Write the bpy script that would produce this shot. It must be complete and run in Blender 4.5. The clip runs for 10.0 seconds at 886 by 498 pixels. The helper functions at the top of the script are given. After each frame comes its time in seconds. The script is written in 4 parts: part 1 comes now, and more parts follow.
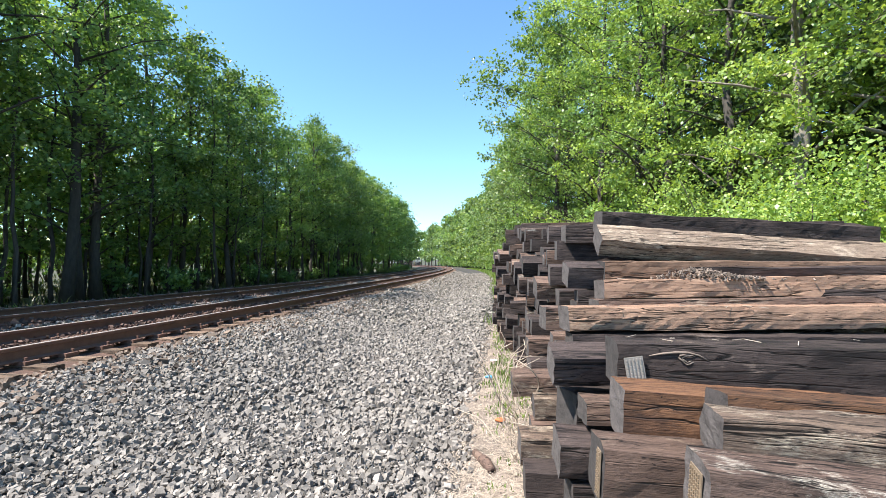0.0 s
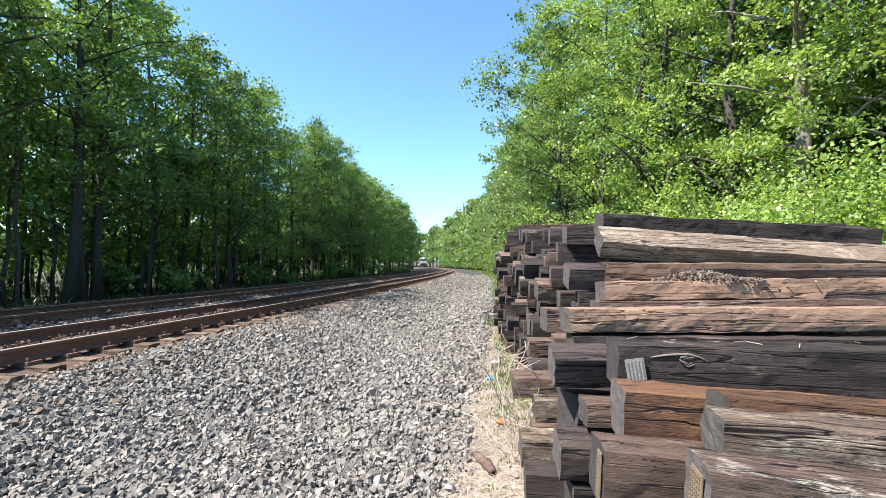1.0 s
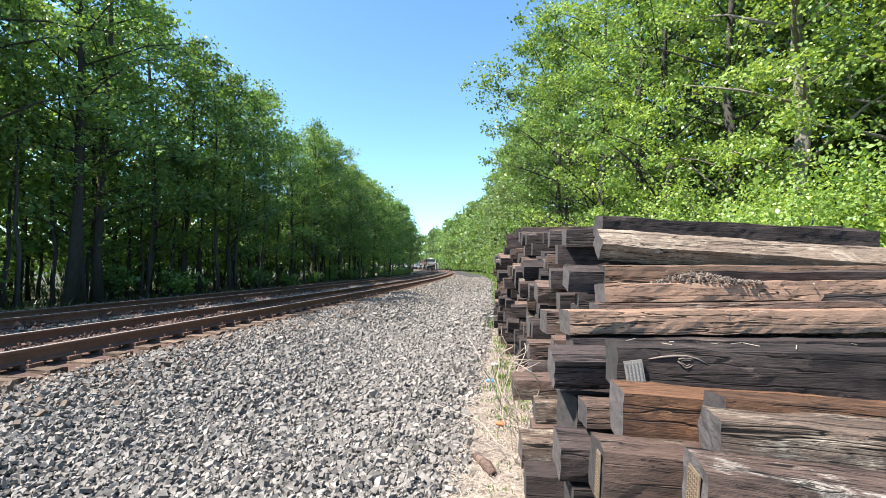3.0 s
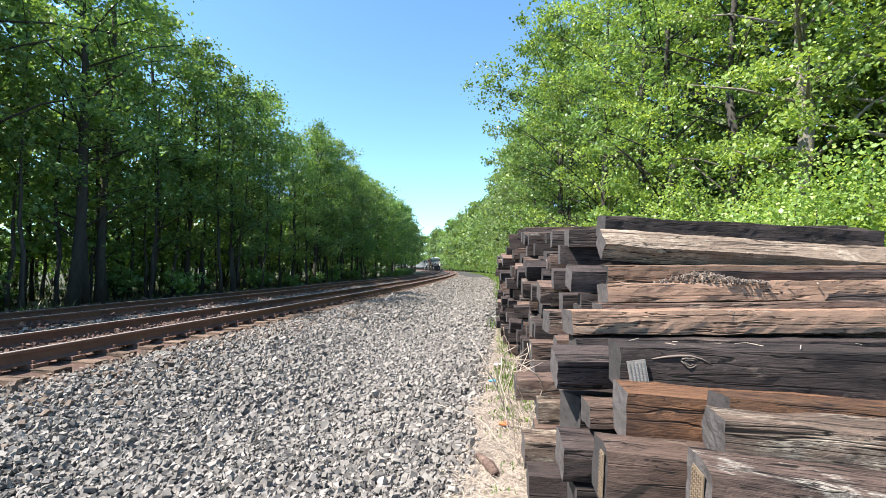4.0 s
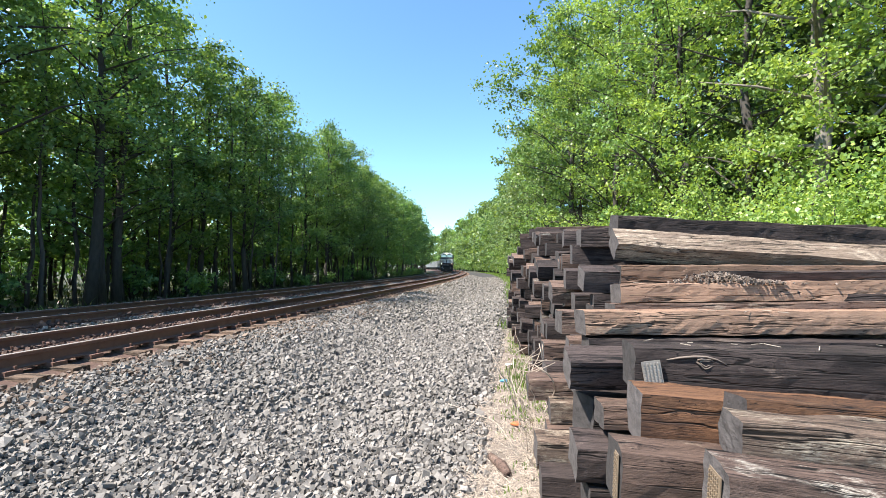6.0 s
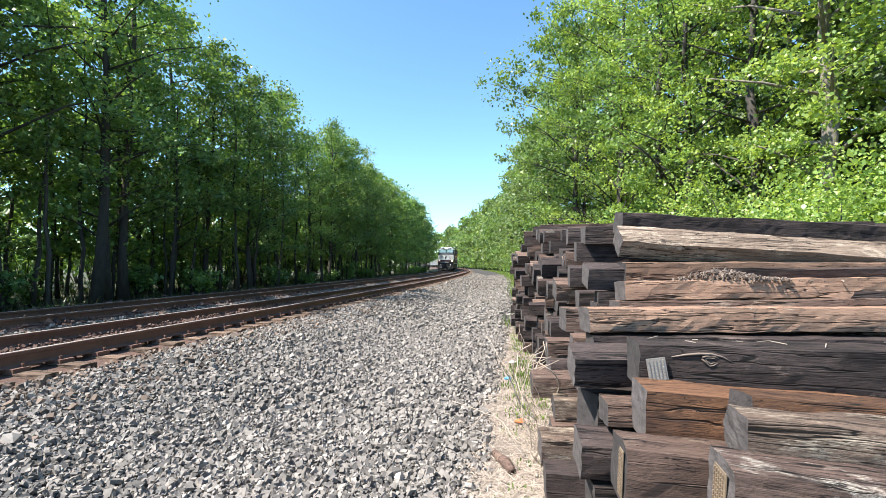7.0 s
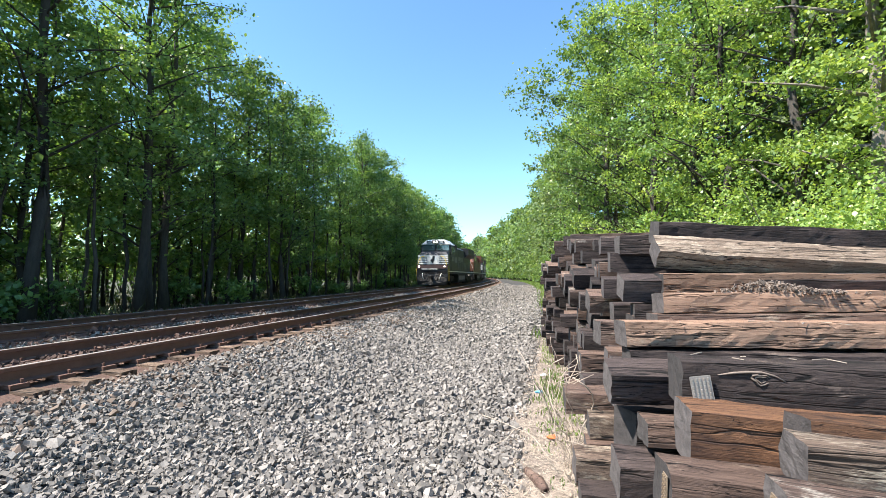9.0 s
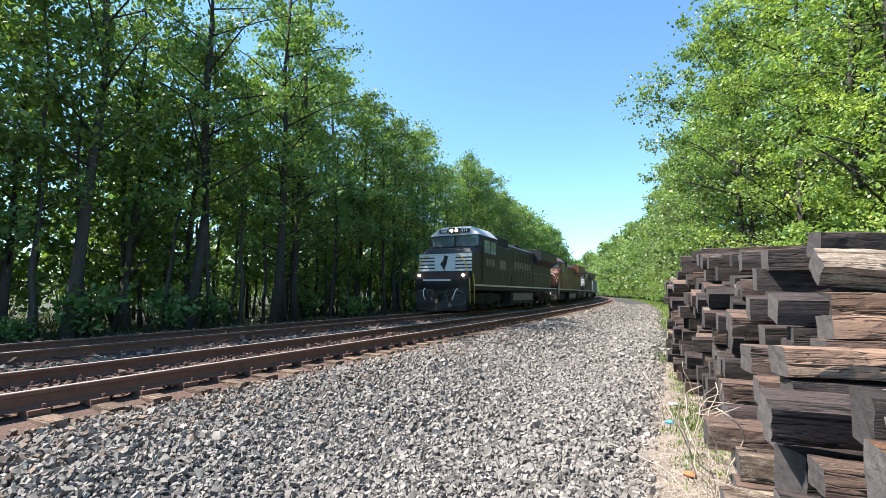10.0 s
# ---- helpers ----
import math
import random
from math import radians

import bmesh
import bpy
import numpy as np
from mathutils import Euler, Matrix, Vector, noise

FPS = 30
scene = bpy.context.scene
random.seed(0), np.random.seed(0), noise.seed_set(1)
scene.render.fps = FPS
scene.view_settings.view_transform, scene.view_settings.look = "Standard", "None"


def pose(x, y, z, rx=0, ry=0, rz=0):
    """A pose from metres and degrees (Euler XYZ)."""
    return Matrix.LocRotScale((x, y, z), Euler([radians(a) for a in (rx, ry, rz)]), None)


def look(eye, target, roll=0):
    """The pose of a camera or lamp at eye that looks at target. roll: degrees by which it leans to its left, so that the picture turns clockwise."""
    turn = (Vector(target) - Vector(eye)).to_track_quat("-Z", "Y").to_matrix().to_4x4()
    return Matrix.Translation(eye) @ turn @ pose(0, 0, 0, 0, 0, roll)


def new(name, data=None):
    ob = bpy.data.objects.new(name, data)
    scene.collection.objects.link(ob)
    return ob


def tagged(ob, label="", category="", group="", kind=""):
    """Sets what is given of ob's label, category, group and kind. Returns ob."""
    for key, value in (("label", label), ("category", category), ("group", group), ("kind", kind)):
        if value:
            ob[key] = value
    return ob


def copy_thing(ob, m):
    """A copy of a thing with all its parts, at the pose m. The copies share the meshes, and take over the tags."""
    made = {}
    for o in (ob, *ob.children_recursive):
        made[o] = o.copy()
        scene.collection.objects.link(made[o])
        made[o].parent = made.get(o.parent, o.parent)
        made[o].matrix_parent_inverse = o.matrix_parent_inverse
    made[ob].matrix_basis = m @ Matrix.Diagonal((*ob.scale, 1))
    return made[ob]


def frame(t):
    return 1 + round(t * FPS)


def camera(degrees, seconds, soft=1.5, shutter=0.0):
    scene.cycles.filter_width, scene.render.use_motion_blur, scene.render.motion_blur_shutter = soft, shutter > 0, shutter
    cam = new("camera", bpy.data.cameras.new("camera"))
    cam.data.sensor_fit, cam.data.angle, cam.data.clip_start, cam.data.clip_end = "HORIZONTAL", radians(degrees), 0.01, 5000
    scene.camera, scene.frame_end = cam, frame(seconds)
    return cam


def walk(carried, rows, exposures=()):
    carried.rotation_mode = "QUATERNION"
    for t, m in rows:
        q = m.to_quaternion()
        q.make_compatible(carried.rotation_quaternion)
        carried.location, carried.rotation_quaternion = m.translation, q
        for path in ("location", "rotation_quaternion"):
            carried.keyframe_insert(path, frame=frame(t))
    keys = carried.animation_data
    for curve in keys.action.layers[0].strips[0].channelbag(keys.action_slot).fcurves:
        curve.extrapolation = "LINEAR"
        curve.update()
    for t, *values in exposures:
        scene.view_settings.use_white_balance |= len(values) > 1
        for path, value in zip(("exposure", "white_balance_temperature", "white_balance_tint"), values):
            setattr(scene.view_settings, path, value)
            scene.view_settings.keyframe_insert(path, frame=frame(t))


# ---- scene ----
PATH = [
    (0.0, pose(0.000, 0.000, 1.650, 91.87, 0.00, 5.95)),
    (0.5, pose(0.000, -0.003, 1.651, 91.94, -0.05, 6.05)),
    (1.0, pose(0.002, -0.003, 1.649, 92.07, -0.11, 6.11)),
    (1.5, pose(0.008, -0.002, 1.651, 92.15, -0.11, 6.18)),
    (2.0, pose(0.007, -0.012, 1.649, 92.24, -0.10, 6.16)),
    (2.5, pose(0.003, -0.028, 1.652, 92.30, -0.09, 6.03)),
    (4.0, pose(-0.002, -0.030, 1.649, 92.39, -0.05, 6.38)),
    (4.5, pose(-0.003, -0.031, 1.654, 92.38, 0.02, 6.52)),
    (5.0, pose(-0.004, -0.031, 1.653, 92.39, -0.01, 6.80)),
    (5.5, pose(-0.010, -0.035, 1.652, 92.39, -0.04, 7.24)),
    (7.0, pose(-0.018, -0.040, 1.647, 92.10, 0.03, 8.14)),
    (7.5, pose(-0.014, -0.033, 1.647, 91.75, 0.09, 8.00)),
    (8.0, pose(-0.014, 0.010, 1.648, 92.29, 0.10, 8.40)),
    (8.5, pose(-0.017, 0.010, 1.657, 92.82, 0.09, 9.83)),
    (9.0, pose(-0.033, 0.000, 1.656, 93.37, 0.00, 11.77)),
    (9.5, pose(-0.058, -0.003, 1.657, 94.00, -0.14, 15.12)),
    (10.0, pose(-0.127, -0.048, 1.653, 95.52, -0.45, 25.22)),
]
cam = camera(89.5, 10.0, soft=0.6)
walk(cam, PATH)

# ---- light ----
SUN = Vector((-0.55, -0.27, 0.93)).normalized()
world = bpy.data.worlds.new("sky")
scene.world = world
world.use_nodes = True
wn = world.node_tree
sky = wn.nodes.new("ShaderNodeTexSky")
sky.sky_type, sky.sun_disc = "NISHITA", False
sky.sun_elevation = math.asin(SUN.z)
sky.sun_rotation = math.atan2(SUN.x, SUN.y)
sky.air_density, sky.dust_density, sky.ozone_density = 1.0, 0.1, 0.4
background = wn.nodes["Background"]
background.inputs["Strength"].default_value = 0.112
tint = wn.nodes.new("ShaderNodeMix")
tint.data_type, tint.blend_type = "RGBA", "MULTIPLY"
tint.inputs["Factor"].default_value = 1.0
tint.inputs[7].default_value = (0.74, 1.0, 1.11, 1)
wn.links.new(sky.outputs[0], tint.inputs[6])
wn.links.new(tint.outputs[2], background.inputs["Color"])
sun = new("sun", bpy.data.lights.new("sun", "SUN"))
sun.data.energy, sun.data.angle, sun.data.color = 5.0, radians(0.53), (1.0, 0.95, 0.87)
sun.matrix_world = look(SUN * 60, (0, 0, 0))
scene.view_settings.exposure = 1.33

# ---- materials ----


def material(name, base, rough=0.8, metal=0.0, spread=0.25, scale=6.0, fine=60.0, bump=0.3, depth=0.01,
             stretch=(1, 1, 1), coords="Object", by_object=0.0, by_island=0.0, dark=None, light=None, amount=0.5):
    """A grained, stained surface: base colour varied at two scales, with fine relief."""
    m = bpy.data.materials.new(name)
    m.use_nodes = True
    nt = m.node_tree
    n, l = nt.nodes, nt.links
    shader = n["Principled BSDF"]
    shader.inputs["Metallic"].default_value = metal
    co = n.new("ShaderNodeTexCoord")
    mp = n.new("ShaderNodeMapping")
    mp.inputs["Scale"].default_value = stretch
    l.new(co.outputs[coords], mp.inputs["Vector"])
    vec = mp.outputs[0]
    info = n.new("ShaderNodeObjectInfo")
    if by_object:
        add = n.new("ShaderNodeVectorMath")
        add.operation = "ADD"
        mul = n.new("ShaderNodeMath")
        mul.operation, mul.inputs[1].default_value = "MULTIPLY", 37.0
        l.new(info.outputs["Random"], mul.inputs[0])
        l.new(vec, add.inputs[0])
        l.new(mul.outputs[0], add.inputs[1])
        vec = add.outputs[0]
    big = n.new("ShaderNodeTexNoise")
    big.inputs["Scale"].default_value, big.inputs["Detail"].default_value = scale, 5
    small = n.new("ShaderNodeTexNoise")
    small.inputs["Scale"].default_value, small.inputs["Detail"].default_value = fine, 4
    l.new(vec, big.inputs["Vector"])
    l.new(vec, small.inputs["Vector"])
    ramp = n.new("ShaderNodeValToRGB")
    b = Vector(base)
    lo = Vector(dark) if dark else b * (1 - spread)
    hi = Vector(light) if light else b * (1 + spread)
    e = ramp.color_ramp.elements
    e[0].position, e[0].color = 0.32, (*lo, 1)
    e[1].position, e[1].color = 0.72, (*hi, 1)
    mid = e.new(0.5)
    mid.color = (*b, 1)
    mix = n.new("ShaderNodeMix")
    mix.inputs["Factor"].default_value = amount
    l.new(big.outputs["Fac"], mix.inputs[2])
    l.new(small.outputs["Fac"], mix.inputs[3])
    l.new(mix.outputs[0], ramp.inputs["Fac"])
    colour = ramp.outputs["Color"]
    for source, k in ((info.outputs["Random"], by_object), (None, by_island)):
        if k:
            if source is None:
                source = n.new("ShaderNodeNewGeometry").outputs["Random Per Island"]
            hsv = n.new("ShaderNodeHueSaturation")
            rng = n.new("ShaderNodeMapRange")
            rng.inputs["To Min"].default_value, rng.inputs["To Max"].default_value = 1 - k, 1 + k
            l.new(source, rng.inputs["Value"])
            l.new(rng.outputs["Result"], hsv.inputs["Value"])
            l.new(colour, hsv.inputs["Color"])
            colour = hsv.outputs["Color"]
    l.new(colour, shader.inputs["Base Color"])
    rr = n.new("ShaderNodeMapRange")
    rr.inputs["To Min"].default_value, rr.inputs["To Max"].default_value = max(0.05, rough - 0.12), min(1, rough + 0.1)
    l.new(small.outputs["Fac"], rr.inputs["Value"])
    l.new(rr.outputs["Result"], shader.inputs["Roughness"])
    if bump:
        bp = n.new("ShaderNodeBump")
        bp.inputs["Strength"].default_value, bp.inputs["Distance"].default_value = bump, depth
        l.new(mix.outputs[0], bp.inputs["Height"])
        l.new(bp.outputs[0], shader.inputs["Normal"])
    return m


def leaf_material(name, base, spread=0.35, glow=0.42):
    m = bpy.data.materials.new(name)
    m.use_nodes = True
    n, l = m.node_tree.nodes, m.node_tree.links
    shader, out = n["Principled BSDF"], n["Material Output"]
    shader.inputs["Roughness"].default_value = 0.42
    geo, info = n.new("ShaderNodeNewGeometry"), n.new("ShaderNodeObjectInfo")
    noise_tex = n.new("ShaderNodeTexNoise")
    noise_tex.inputs["Scale"].default_value = 0.6
    l.new(geo.outputs["Position"], noise_tex.inputs["Vector"])
    a = n.new("ShaderNodeMath")
    a.operation = "ADD"
    l.new(geo.outputs["Random Per Island"], a.inputs[0])
    l.new(noise_tex.outputs["Fac"], a.inputs[1])
    a2 = n.new("ShaderNodeMath")
    a2.operation = "MULTIPLY_ADD"
    a2.inputs[1].default_value, a2.inputs[2].default_value = 0.5, 0.0
    l.new(a.outputs[0], a2.inputs[0])
    ramp = n.new("ShaderNodeValToRGB")
    b = Vector(base)
    e = ramp.color_ramp.elements
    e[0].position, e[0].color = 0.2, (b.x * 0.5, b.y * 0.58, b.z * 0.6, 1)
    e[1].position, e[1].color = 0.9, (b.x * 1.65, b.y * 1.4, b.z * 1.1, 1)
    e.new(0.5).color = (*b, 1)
    l.new(a2.outputs[0], ramp.inputs["Fac"])
    hsv = n.new("ShaderNodeHueSaturation")
    rng = n.new("ShaderNodeMapRange")
    rng.inputs["To Min"].default_value, rng.inputs["To Max"].default_value = 1 - spread * 0.6, 1 + spread * 0.6
    l.new(info.outputs["Random"], rng.inputs["Value"])
    l.new(rng.outputs["Result"], hsv.inputs["Value"])
    l.new(ramp.outputs["Color"], hsv.inputs["Color"])
    l.new(hsv.outputs["Color"], shader.inputs["Base Color"])
    tr = n.new("ShaderNodeBsdfTranslucent")
    warm = n.new("ShaderNodeMix")
    warm.data_type, warm.blend_type = "RGBA", "MULTIPLY"
    warm.inputs["Factor"].default_value = 1
    warm.inputs[7].default_value = (1.15, 1.1, 0.5, 1)
    l.new(hsv.outputs["Color"], warm.inputs[6])
    l.new(warm.outputs[2], tr.inputs["Color"])
    ms = n.new("ShaderNodeMixShader")
    ms.inputs[0].default_value = glow
    l.new(shader.outputs[0], ms.inputs[1])
    l.new(tr.outputs[0], ms.inputs[2])
    l.new(ms.outputs[0], out.inputs["Surface"])
    return m


def glowing(name, colour, strength):
    m = bpy.data.materials.new(name)
    m.use_nodes = True
    s = m.node_tree.nodes["Principled BSDF"]
    s.inputs["Base Color"].default_value = (*colour, 1)
    s.inputs["Emission Color"].default_value, s.inputs["Emission Strength"].default_value = (*colour, 1), strength
    return m


def tie_material(name, base, pale, dark, amount=0.5, tarry=1.0, lines=0.8):
    """Weathered, creosoted timber: grain along the length, cracks, pale worn patches."""
    m = bpy.data.materials.new(name)
    m.use_nodes = True
    n, l = m.node_tree.nodes, m.node_tree.links
    shader = n["Principled BSDF"]
    co, info = n.new("ShaderNodeTexCoord"), n.new("ShaderNodeObjectInfo")
    off = n.new("ShaderNodeVectorMath")
    off.operation = "ADD"
    mul = n.new("ShaderNodeMath")
    mul.operation, mul.inputs[1].default_value = "MULTIPLY", 53.0
    l.new(info.outputs["Random"], mul.inputs[0])
    l.new(co.outputs["Object"], off.inputs[0])
    l.new(mul.outputs[0], off.inputs[1])

    def field(scale, stretch, detail=6, rough=0.6):
        mp = n.new("ShaderNodeMapping")
        mp.inputs["Scale"].default_value = stretch
        tx = n.new("ShaderNodeTexNoise")
        tx.inputs["Scale"].default_value, tx.inputs["Detail"].default_value, tx.inputs["Roughness"].default_value = scale, detail, rough
        tx.inputs["Distortion"].default_value = 0.4
        l.new(off.outputs[0], mp.inputs["Vector"])
        l.new(mp.outputs[0], tx.inputs["Vector"])
        return tx.outputs["Fac"]

    def ramp(source, lo, hi, c0=(0, 0, 0, 1), c1=(1, 1, 1, 1)):
        r = n.new("ShaderNodeValToRGB")
        r.color_ramp.elements[0].position, r.color_ramp.elements[0].color = lo, c0
        r.color_ramp.elements[1].position, r.color_ramp.elements[1].color = hi, c1
        l.new(source, r.inputs["Fac"])
        return r.outputs["Color"]

    def blend(fac, a, b):
        x = n.new("ShaderNodeMix")
        x.data_type = "RGBA"
        l.new(fac, x.inputs["Factor"])
        for socket, value in ((x.inputs[6], a), (x.inputs[7], b)):
            if isinstance(value, tuple):
                socket.default_value = (*value, 1)
            else:
                l.new(value, socket)
        return x.outputs[2]

    def line(source, width):
        d, ab = n.new("ShaderNodeMath"), n.new("ShaderNodeMath")
        d.operation, d.inputs[1].default_value = "SUBTRACT", 0.5
        ab.operation = "ABSOLUTE"
        l.new(source, d.inputs[0])
        l.new(d.outputs[0], ab.inputs[0])
        return ramp(ab.outputs[0], width * 0.3, width, (1, 1, 1, 1), (0, 0, 0, 1))

    grain, fibre = field(5, (1.0, 16, 16), 8, 0.65), field(16, (0.9, 22, 22), 6, 0.7)
    patch, tar = field(1.9, (1.2, 2.6, 2.6), 9, 0.75), field(2.6, (0.9, 2.6, 2.6), 7, 0.65)
    split, check = field(2.2, (0.28, 6, 6), 3, 0.5), field(5, (0.35, 9, 9), 2, 0.5)
    streak = tuple(b + (d - b) * min(1.0, lines + 0.25) for b, d in zip(base, dark))
    c = blend(ramp(grain, 0.28, 0.66), streak, base)
    c = blend(ramp(fibre, 0.55, 0.72), c, tuple(v * (1.05 + 0.4 * lines) for v in base))
    c = blend(ramp(tar, 0.50, 0.66, c1=(tarry, tarry, tarry, 1)), c, tuple(v * 0.8 for v in dark))
    c = blend(ramp(fibre, 0.34, 0.46, (lines, lines, lines, 1), (0, 0, 0, 1)), c, tuple(v * 0.55 for v in dark))
    pale_mask = n.new("ShaderNodeMath")
    pale_mask.operation = "MULTIPLY"
    l.new(ramp(patch, 0.66 - 0.2 * amount, 0.72 - 0.16 * amount), pale_mask.inputs[0])
    l.new(ramp(fibre, 0.42, 0.56), pale_mask.inputs[1])
    c = blend(pale_mask.outputs[0], c, pale)
    c = blend(line(check, 0.012), c, tuple(v * 0.3 for v in dark))
    c = blend(line(split, 0.013), c, tuple(v * 0.12 for v in dark))
    crack = split
    hsv, rng = n.new("ShaderNodeHueSaturation"), n.new("ShaderNodeMapRange")
    rng.inputs["To Min"].default_value, rng.inputs["To Max"].default_value = 0.7, 1.3
    l.new(info.outputs["Random"], rng.inputs["Value"])
    l.new(rng.outputs["Result"], hsv.inputs["Value"])
    l.new(c, hsv.inputs["Color"])
    l.new(hsv.outputs["Color"], shader.inputs["Base Color"])
    shader.inputs["Roughness"].default_value = 0.78
    shader.inputs["Specular IOR Level"].default_value = 0.3
    h = n.new("ShaderNodeMath")
    h.operation = "ADD"
    l.new(fibre, h.inputs[0])
    cut = n.new("ShaderNodeMath")
    cut.operation, cut.inputs[1].default_value = "MULTIPLY", -1.5
    l.new(line(crack, 0.02), cut.inputs[0])
    l.new(cut.outputs[0], h.inputs[1])
    bp = n.new("ShaderNodeBump")
    bp.inputs["Strength"].default_value, bp.inputs["Distance"].default_value = 0.7, 0.012
    l.new(h.outputs[0], bp.inputs["Height"])
    l.new(bp.outputs[0], shader.inputs["Normal"])
    return m


# Bed coloured near black to stand for shade in the gaps between stones.
GAP_SHADE_BED = material("gap_shade_ballast_bed", (0.05, 0.046, 0.043), 0.9, scale=4, fine=26, bump=1.0, depth=0.05, spread=0.55, amount=0.6)
STONE = material("ballast_stone", (0.215, 0.191, 0.170), 0.85, scale=9, fine=90, bump=0.3, depth=0.004, spread=0.35, by_island=0.45)
TAN_STONE = material("rust_tinted_stone", (0.155, 0.112, 0.085), 0.85, scale=9, fine=90, bump=0.3, depth=0.004, spread=0.35, by_island=0.4)
RUST_BED = material("rusty_ballast", (0.095, 0.052, 0.038), 0.9, scale=3, fine=30, bump=1.0, depth=0.04, spread=0.5, amount=0.6)
RUST_STONE = material("rusty_stone", (0.095, 0.054, 0.04), 0.85, scale=2, fine=60, bump=0.3, depth=0.004, spread=0.4, by_island=0.4)
STRAW_BED = material("straw_bed", (0.20, 0.16, 0.13), 0.95, scale=5, fine=70, bump=0.8, depth=0.02, spread=0.45, amount=0.6)
STRAW = material("dry_straw", (0.43, 0.35, 0.28), 0.8, scale=20, fine=90, bump=0.1, spread=0.2, by_island=0.35)
FOREST_FLOOR = material("forest_floor", (0.06, 0.058, 0.032), 0.95, scale=0.8, fine=12, bump=0.8, depth=0.05, spread=0.5)
# Darker copy of the grass: the trees' shade is in its colour.
SHADE_PAINTED_GRASS = leaf_material("shade_darkened_grass", (0.055, 0.08, 0.03), 0.3, 0.3)
GRASS = leaf_material("grass_blades", (0.13, 0.21, 0.04), 0.3, 0.35)
BARK = material("grey_bark", (0.062, 0.053, 0.045), 0.9, scale=3, fine=22, bump=0.8, depth=0.02, stretch=(4, 4, 1), spread=0.4, by_object=0.3)
PALE_BARK = material("pale_bark", (0.20, 0.172, 0.145), 0.9, scale=3, fine=22, bump=0.8, depth=0.02, stretch=(4, 4, 1), spread=0.45, by_object=0.2)
LEAF_A = leaf_material("maple_leaves", (0.175, 0.285, 0.09))
LEAF_B = leaf_material("oak_leaves", (0.165, 0.285, 0.10))
# Sunlit brightness is put into this base colour, well above the other leaves.
LEAF_SUNLIT = leaf_material("sun_brightened_leaves", (0.30, 0.43, 0.12))
# The wood's inner shade is put into this leaf colour.
LEAF_PAINTED_SHADE = leaf_material("painted_shade_leaves", (0.06, 0.10, 0.035), 0.3, 0.25)
# Distance haze is put into this leaf colour: a little paler and bluer.
LEAF_HAZED = leaf_material("haze_paled_leaves", (0.185, 0.275, 0.11))
TIE_BROWN = tie_material("brown_tie_wood", (0.33, 0.205, 0.14), (0.46, 0.34, 0.24), (0.17, 0.095, 0.066), 0.3, 0.25, 0.3)
TIE_DARK = tie_material("creosoted_tie_wood", (0.088, 0.064, 0.058), (0.24, 0.18, 0.15), (0.022, 0.016, 0.016), 0.36)
TIE_GREY = tie_material("grey_tie_wood", (0.215, 0.14, 0.108), (0.42, 0.33, 0.25), (0.06, 0.037, 0.031), 0.5, 0.6, 0.6)
TIE_ORANGE = tie_material("orange_tie_wood", (0.20, 0.098, 0.05), (0.34, 0.22, 0.13), (0.045, 0.024, 0.018), 0.3, 0.9)
TIE_FLAKING = tie_material("flaking_tie_wood", (0.14, 0.092, 0.074), (0.58, 0.52, 0.44), (0.04, 0.026, 0.022), 0.62, 0.8)
TIE_PALE = tie_material("bleached_tie_wood", (0.20, 0.14, 0.105), (0.46, 0.38, 0.29), (0.06, 0.04, 0.032), 0.8, 0.5)
TIE_BLEACHED = tie_material("bleached_brown_tie_wood", (0.26, 0.195, 0.145), (0.48, 0.39, 0.30), (0.13, 0.09, 0.068), 0.7, 0.3)
TRACK_TIE = tie_material("track_tie_wood", (0.27, 0.18, 0.125), (0.36, 0.27, 0.20), (0.10, 0.066, 0.048), 0.4, 0.3)
TIE_END = material("cut_tie_end", (0.062, 0.054, 0.053), 0.8, scale=14, fine=70, bump=0.9, depth=0.008, spread=0.6, by_object=0.5, stretch=(1, 1, 2.2))
DEBRIS = material("crumbled_wood", (0.17, 0.13, 0.105), 0.9, scale=8, fine=50, by_island=0.4)
RAIL_SIDE = material("rusty_rail", (0.165, 0.085, 0.06), 0.8, scale=8, fine=80, bump=0.2, depth=0.003)
RAIL_TOP = material("polished_rail", (0.46, 0.42, 0.39), 0.5, 0.6, scale=4, fine=60, bump=0.05, depth=0.001)
PLATE_STEEL = material("galvanised_plate", (0.21, 0.155, 0.105), 0.7, 0.2, scale=12, fine=90, bump=0.2, depth=0.002)
PLATE_BRIGHT = material("bright_galvanised_plate", (0.32, 0.285, 0.255), 0.55, 0.3, scale=12, fine=90, bump=0.2, depth=0.002)

# ---- building helpers ----


def part(name, bm, mat, parent=None, label=""):
    """Links a bmesh as one mesh object, under a thing or a part if one is given."""
    me = bpy.data.meshes.new(name)
    bm.to_mesh(me)
    bm.free()
    for x in mat if isinstance(mat, (list, tuple)) else (mat,):
        me.materials.append(x)
    ob = new(name, me)
    ob.parent = parent
    return tagged(ob, label)


def raw(name, verts, faces, mat, parent=None, label="", smooth=False):
    me = bpy.data.meshes.new(name)
    me.from_pydata([tuple(map(float, v)) for v in verts], [], [tuple(map(int, f)) for f in faces])
    me.materials.append(mat)
    if smooth:
        me.polygons.foreach_set("use_smooth", [True] * len(me.polygons))
    ob = new(name, me)
    ob.parent = parent
    return tagged(ob, label)


